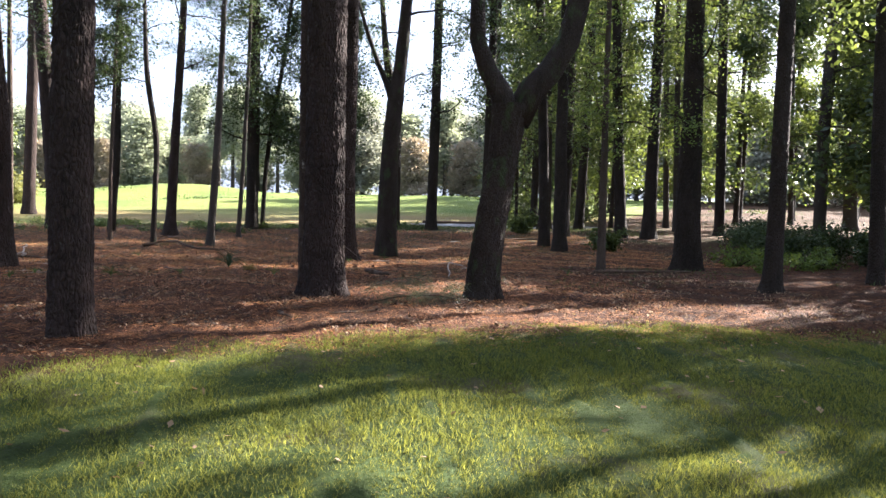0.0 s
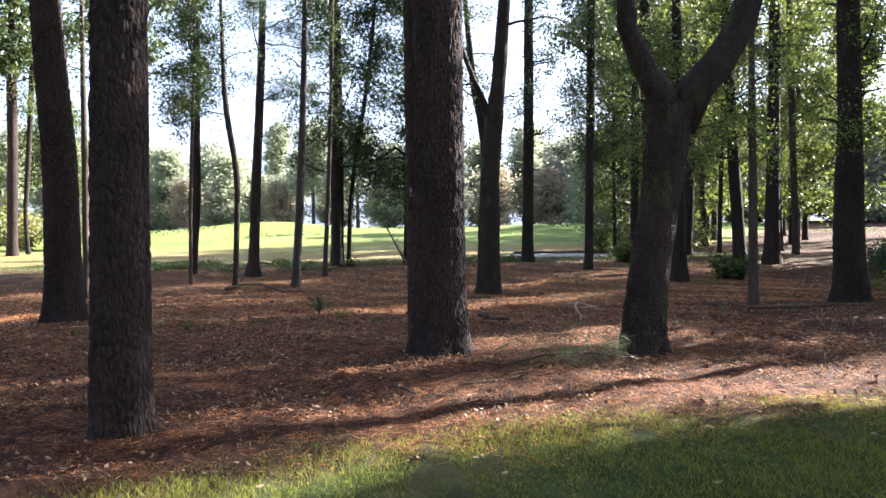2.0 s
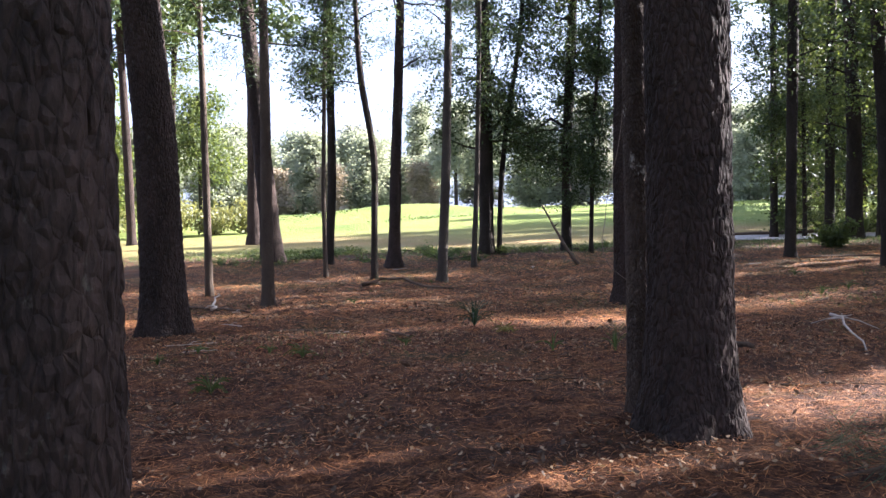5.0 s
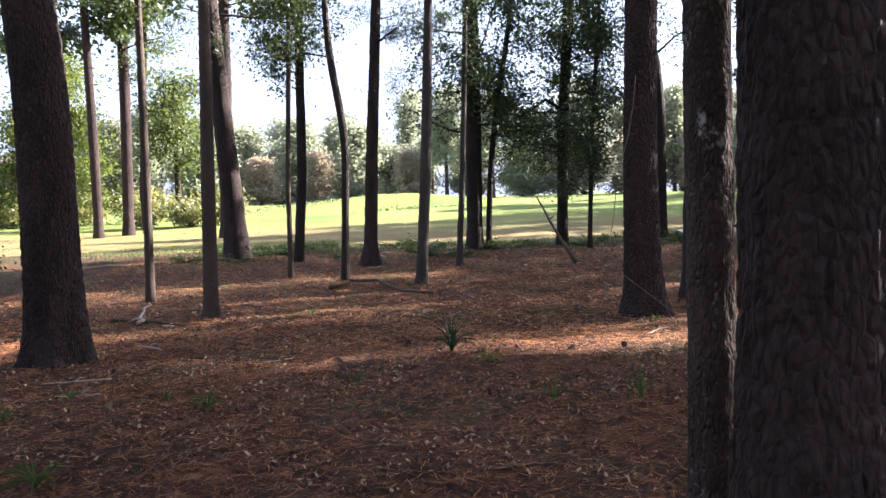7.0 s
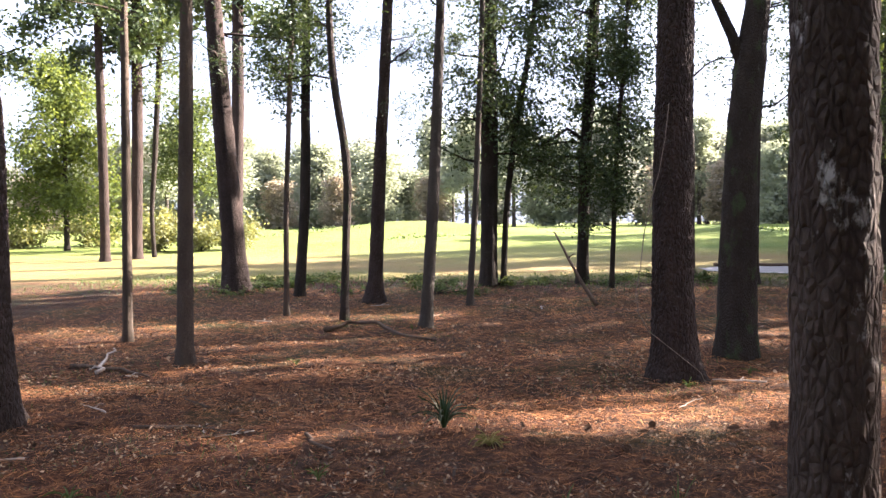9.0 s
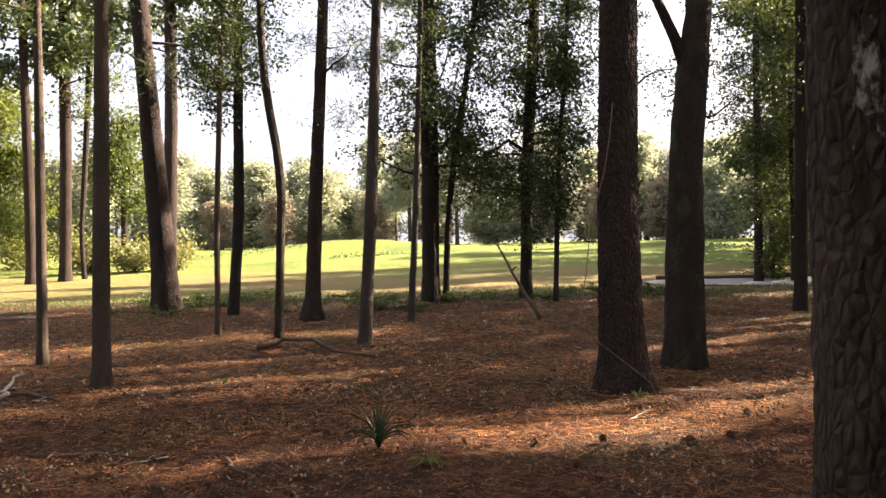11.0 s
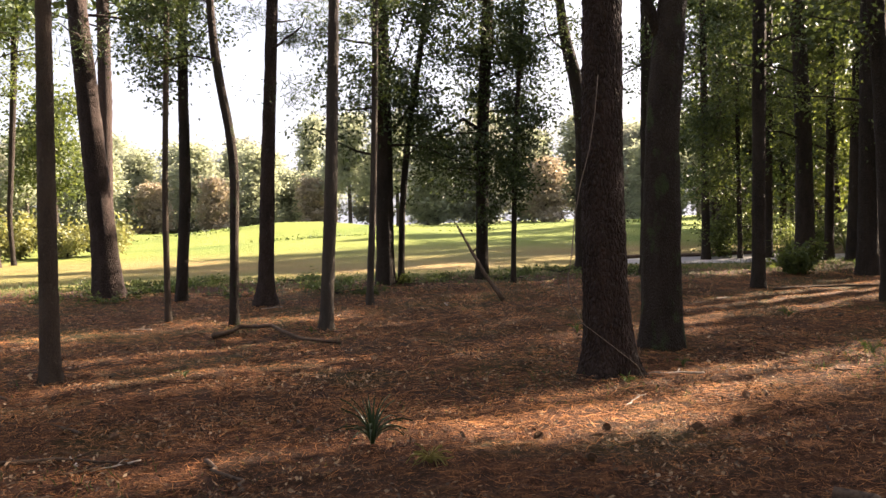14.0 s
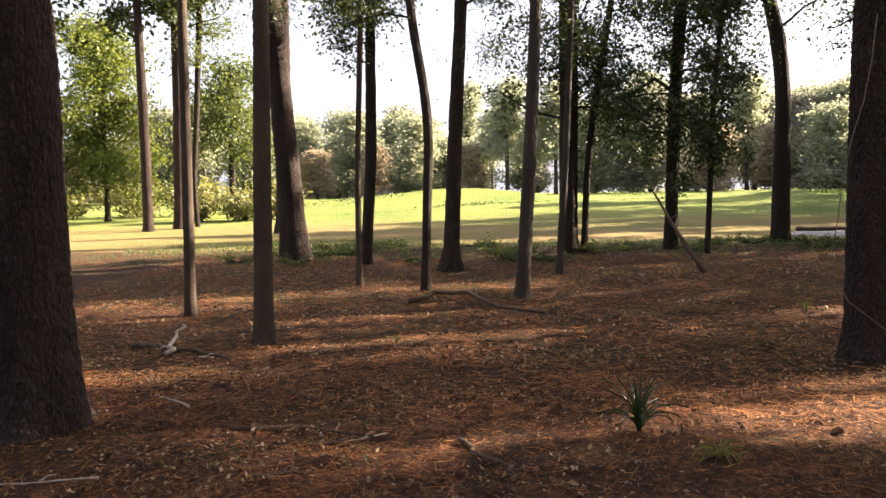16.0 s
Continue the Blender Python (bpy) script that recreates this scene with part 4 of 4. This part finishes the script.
blade_plant("yucca", "spiky green yucca growing out of the pine straw", -1.17, 17.53, 30, 0.38, 0.012, YUCCA, 1)
blade_plant("grass_tuft", "low pale tuft of dry grass in the straw", -0.78, 17.04, 40, 0.16, 0.003, PALE_TUFT, 2, 0.6)
blade_plant("grass_tuft", "green grass tuft among the litter", -2.76, 15.07, 26, 0.2, 0.004, WEED, 3, 0.8)
blade_plant("grass_tuft", "green grass tuft among the litter", -3.1, 13.44, 30, 0.18, 0.004, WEED, 4, 0.8)
blade_plant("seedling", "small upright green seedling in the straw", 0.28, 15.17, 12, 0.26, 0.007, WEED, 5, 1.6)
blade_plant("seedling", "small upright green seedling in the straw", -1.86, 16.05, 10, 0.12, 0.006, WEED, 6, 1.3)
r = random.Random(4)
for i in range(16):
    blade_plant("seedling", "small green weed on the forest floor", r.uniform(-6, 6), r.uniform(14, 27), 9, r.uniform(0.1, 0.2), 0.008, WEED, 20 + i, 1.2)

for i, (x, y) in enumerate(((10.7, 36.4), (11.6, 37.2), (12.3, 36.2))):
    blade_plant("palmetto", "low fan-leaved palmetto under the shady trees", x, y, 26, 1.1, 0.035, LEAF_MID, 60 + i, 1.1)

# the fallen pine bough
bough = tagged(new("pine_bough"), "fallen green pine bough with soft needles on the ground", "branch", "plants on the forest floor")
bough.location = (1.35, 11.0, float(height(1.35, 11.0)))
spots = [np.array([0.11 * k - 0.55 + 0.04 * math.sin(5 * k), 0.12 * math.sin(2.2 * k), 0.1 + 0.24 * abs(math.sin(1.3 * k)) * (1 - abs(k - 5) / 8)]) for k in range(1, 10)]
part("stem", tube("stem", [(-0.6, 0, 0.02, 0.012), (-0.2, 0.03, 0.1, 0.01), (0.2, -0.02, 0.12, 0.008), (0.6, 0.02, 0.05, 0.004)], DEAD_WOOD, 6), bough)
part("needles", leaves(spots, 150, (0.05, 0.07, 0.06), 0.17, 5, PINE_SPRAY, "needles", narrow=0.016), bough)["kind"] = "stuff"

# pine cones
def cone():
    ob = tagged(new("pine_cone"), "small brown open pine cone on the straw", "pine cone", "fallen pine cones")
    v, f = [], []
    for j in range(9):
        t = j / 8
        rad = 0.024 * math.sin(math.pi * (0.16 + 0.8 * t)) + 0.004
        for i in range(9):
            a = 6.283 * i / 9 + j * 0.7
            c, s = math.cos(a), math.sin(a)
            b, z = len(v), 0.008 + 0.07 * t
            v += [(c * rad * 0.4, s * rad * 0.4, z - 0.004), (c * rad - s * 0.009, s * rad + c * 0.009, z + 0.006), (c * rad * 1.15, s * rad * 1.15, z + 0.013), (c * rad + s * 0.009, s * rad - c * 0.009, z + 0.006)]
            f.append((b, b + 1, b + 2, b + 3))
    part("cone_body", mesh_of("cone_body", v, f, CONE), ob)
    core = [(0, 0, 0.0, 0.012), (0, 0, 0.04, 0.014), (0, 0, 0.078, 0.005)]
    part("core", tube("core", core, CONE, 8), ob)
    return ob


first = cone()
first.matrix_basis = pose(1.51, 17.82, float(height(1.51, 17.82)) + 0.03, 80, 0, 20)
r = random.Random(12)
places = [(1.13, 17.64), (0.57, 17.81), (-0.03, 17.54), (-3.21, 18.21), (-1.68, 18.17), (0.2, 16.9), (-2.4, 16.3), (-0.6, 15.2), (0.6, 14.6), (-1.6, 14.2), (-3.4, 14.9)]
places += [(r.uniform(-5, 5), r.uniform(13.2, 22)) for _ in range(5)]
for x, y in places:
    copy_thing(first, pose(x, y, float(height(x, y)) + 0.03, r.uniform(60, 100), r.uniform(-20, 20), r.uniform(0, 360)))


# ---- litter and grass ----
def lawn_edge(x):
    return np.maximum(8.55 + 0.4 * x - 0.075 * x * x, 5.0)


def scatter_flat(name, label, n, box, seed, long, wide, mat, tilt, keep):
    r = np.random.RandomState(seed)
    x, y = r.uniform(box[0], box[1], n), r.uniform(box[2], box[3], n)
    ok = keep(x, y, r)
    x, y = x[ok], y[ok]
    n = len(x)
    c = np.stack([x, y, height(x, y) + r.uniform(0.006, 0.022, n)], -1)
    a = r.uniform(0, 2 * np.pi, n)
    way = np.stack([np.cos(a), np.sin(a), r.normal(0, tilt, n)], -1)
    side = np.stack([-np.sin(a), np.cos(a), r.normal(0, tilt * 1.5, n)], -1)
    l = (long * r.uniform(0.5, 1.2, n))[:, None] / 2
    w = (wide * r.uniform(0.6, 1.2, n))[:, None] / 2
    q = np.stack([c - way * l, c + side * w, c + way * l + (0, 0, 0.004), c - side * w], 1)
    ob = new(name, quads(name, q, mat))
    tagged(ob, label, "litter", kind="stuff")


def patchy(x, y, r):
    k = np.sin(x * 1.9 + 0.7 * y) * np.sin(y * 2.3 - x) + 0.6 * np.sin(x * 4.7 + 2) * np.sin(y * 5.3)
    return (y > lawn_edge(x) - 0.3 + r.normal(0, 0.4, len(x))) & (k + r.normal(0, 0.5, len(x)) > 0.1)


def straw_zone(x, y, r):
    return y > lawn_edge(x) - 0.5 + r.normal(0, 0.35, len(x))


scatter_flat("pine_straw", "reddish-brown fallen pine needles over the ground", 90000, (-6.5, 5, 8, 19.5), 1, 0.105, 0.0035, STRAW, 0.12, straw_zone)
scatter_flat("pine_straw", "reddish-brown fallen pine needles over the ground", 60000, (-10, 10, 18, 31), 2, 0.16, 0.007, STRAW, 0.12, straw_zone)
scatter_flat("fallen_leaves", "dry brown leaves scattered on the straw", 30000, (-7, 7, 8, 21), 3, 0.038, 0.022, DEAD_LEAF, 0.35, patchy)
scatter_flat("fallen_leaves", "dry brown leaves scattered on the straw", 14000, (-10, 12, 20, 33), 4, 0.065, 0.032, DEAD_LEAF, 0.35, patchy)
scatter_flat("fallen_leaves", "dry brown leaves scattered on the lawn", 500, (-6, 8, 2, 10), 5, 0.06, 0.035, DEAD_LEAF, 0.25, lambda x, y, r: y < lawn_edge(x))


scatter_flat("bark_flakes", "dark bark flakes and rotten bits in the straw", 15000, (-7, 7, 9, 24), 11, 0.045, 0.022, DEAD_WOOD, 0.5, patchy)


def grass(name, label, n, box, seed, tall, wide, mat, keep):
    r = np.random.RandomState(seed)
    x, y = r.uniform(box[0], box[1], n), r.uniform(box[2], box[3], n)
    ok = keep(x, y, r)
    x, y = x[ok], y[ok]
    n = len(x)
    c = np.stack([x, y, height(x, y) - 0.004], -1)
    a = r.uniform(0, 2 * np.pi, n)
    side = np.stack([np.cos(a), np.sin(a), 0 * a], -1) * (wide * r.uniform(0.6, 1.3, n))[:, None] / 2
    patch = 0.75 + 0.35 * np.sin(x * 1.9 + 1) * np.sin(y * 2.3) + 0.15 * np.sin(x * 5.1 + y * 4.3)
    h = (tall * r.uniform(0.5, 1.25, n) * patch)[:, None]
    lean = np.stack([r.normal(0, 0.45, n), r.normal(0, 0.45, n), np.ones(n)], -1)
    mid, top = c + lean * h * 0.5, c + lean * (1, 1, 0.9) * h * np.array([1.0, 1.0, 1.0]) + np.stack([r.normal(0, 0.25, n), r.normal(0, 0.25, n), 0 * a], -1) * h
    q = np.stack([c - side, c + side, mid + side * 0.8, mid - side * 0.8], 1)
    t = np.stack([mid - side * 0.8, mid + side * 0.8, top + side * 0.08, top - side * 0.08], 1)
    both = np.stack([q, t], 1).reshape(-1, 4, 3)
    tagged(new(name, quads(name, both, mat)), label, "grass", kind="stuff")


grass("lawn_grass", "short green mown lawn grass with thin patches", 240000, (-4, 6.5, 3.2, 9.6), 6, 0.05, 0.005, GRASS, lambda x, y, r: (y < lawn_edge(x) + 0.15 + r.normal(0, 0.16, len(x))) & (np.sin(x * 1.3 + 2) * np.sin(y * 1.7) + r.normal(0, 0.4, len(x)) < 1.35) & (r.uniform(0, 1, len(x)) < np.clip(1.5 - y / 14, 0.3, 1)))
grass("edge_weeds", "thin green grass growing through the litter", 17000, (-13, 14, 28, 38), 7, 0.13, 0.016, WEED, lambda x, y, r: (y > 31.2 + r.normal(0, 1.0, len(x))) & (y < 36 + r.normal(0, 1.2, len(x))))
grass("edge_weeds", "thin green grass growing through the litter", 9000, (3, 13, 13, 30), 8, 0.09, 0.009, WEED, lambda x, y, r: (np.sin(x * 1.1) * np.sin(y * 0.8 + 1) + r.normal(0, 0.3, len(x)) > 0.45))
grass("field_grass", "taller yellow-green grass at the field's far side", 12000, (-45, 40, 60, 92), 9, 0.18, 0.12, WEED, lambda x, y, r: (np.sin(x * 0.3) * np.sin(y * 0.35 + 1) + r.normal(0, 0.2, len(x)) > 0.5))
grass("thin_grass", "sparse thin grass among the litter", 9000, (-7, 3, 15, 29), 12, 0.08, 0.006, WEED, lambda x, y, r: (np.sin(x * 0.9 + 1) * np.sin(y * 0.7) + r.normal(0, 0.3, len(x)) > 0.5))
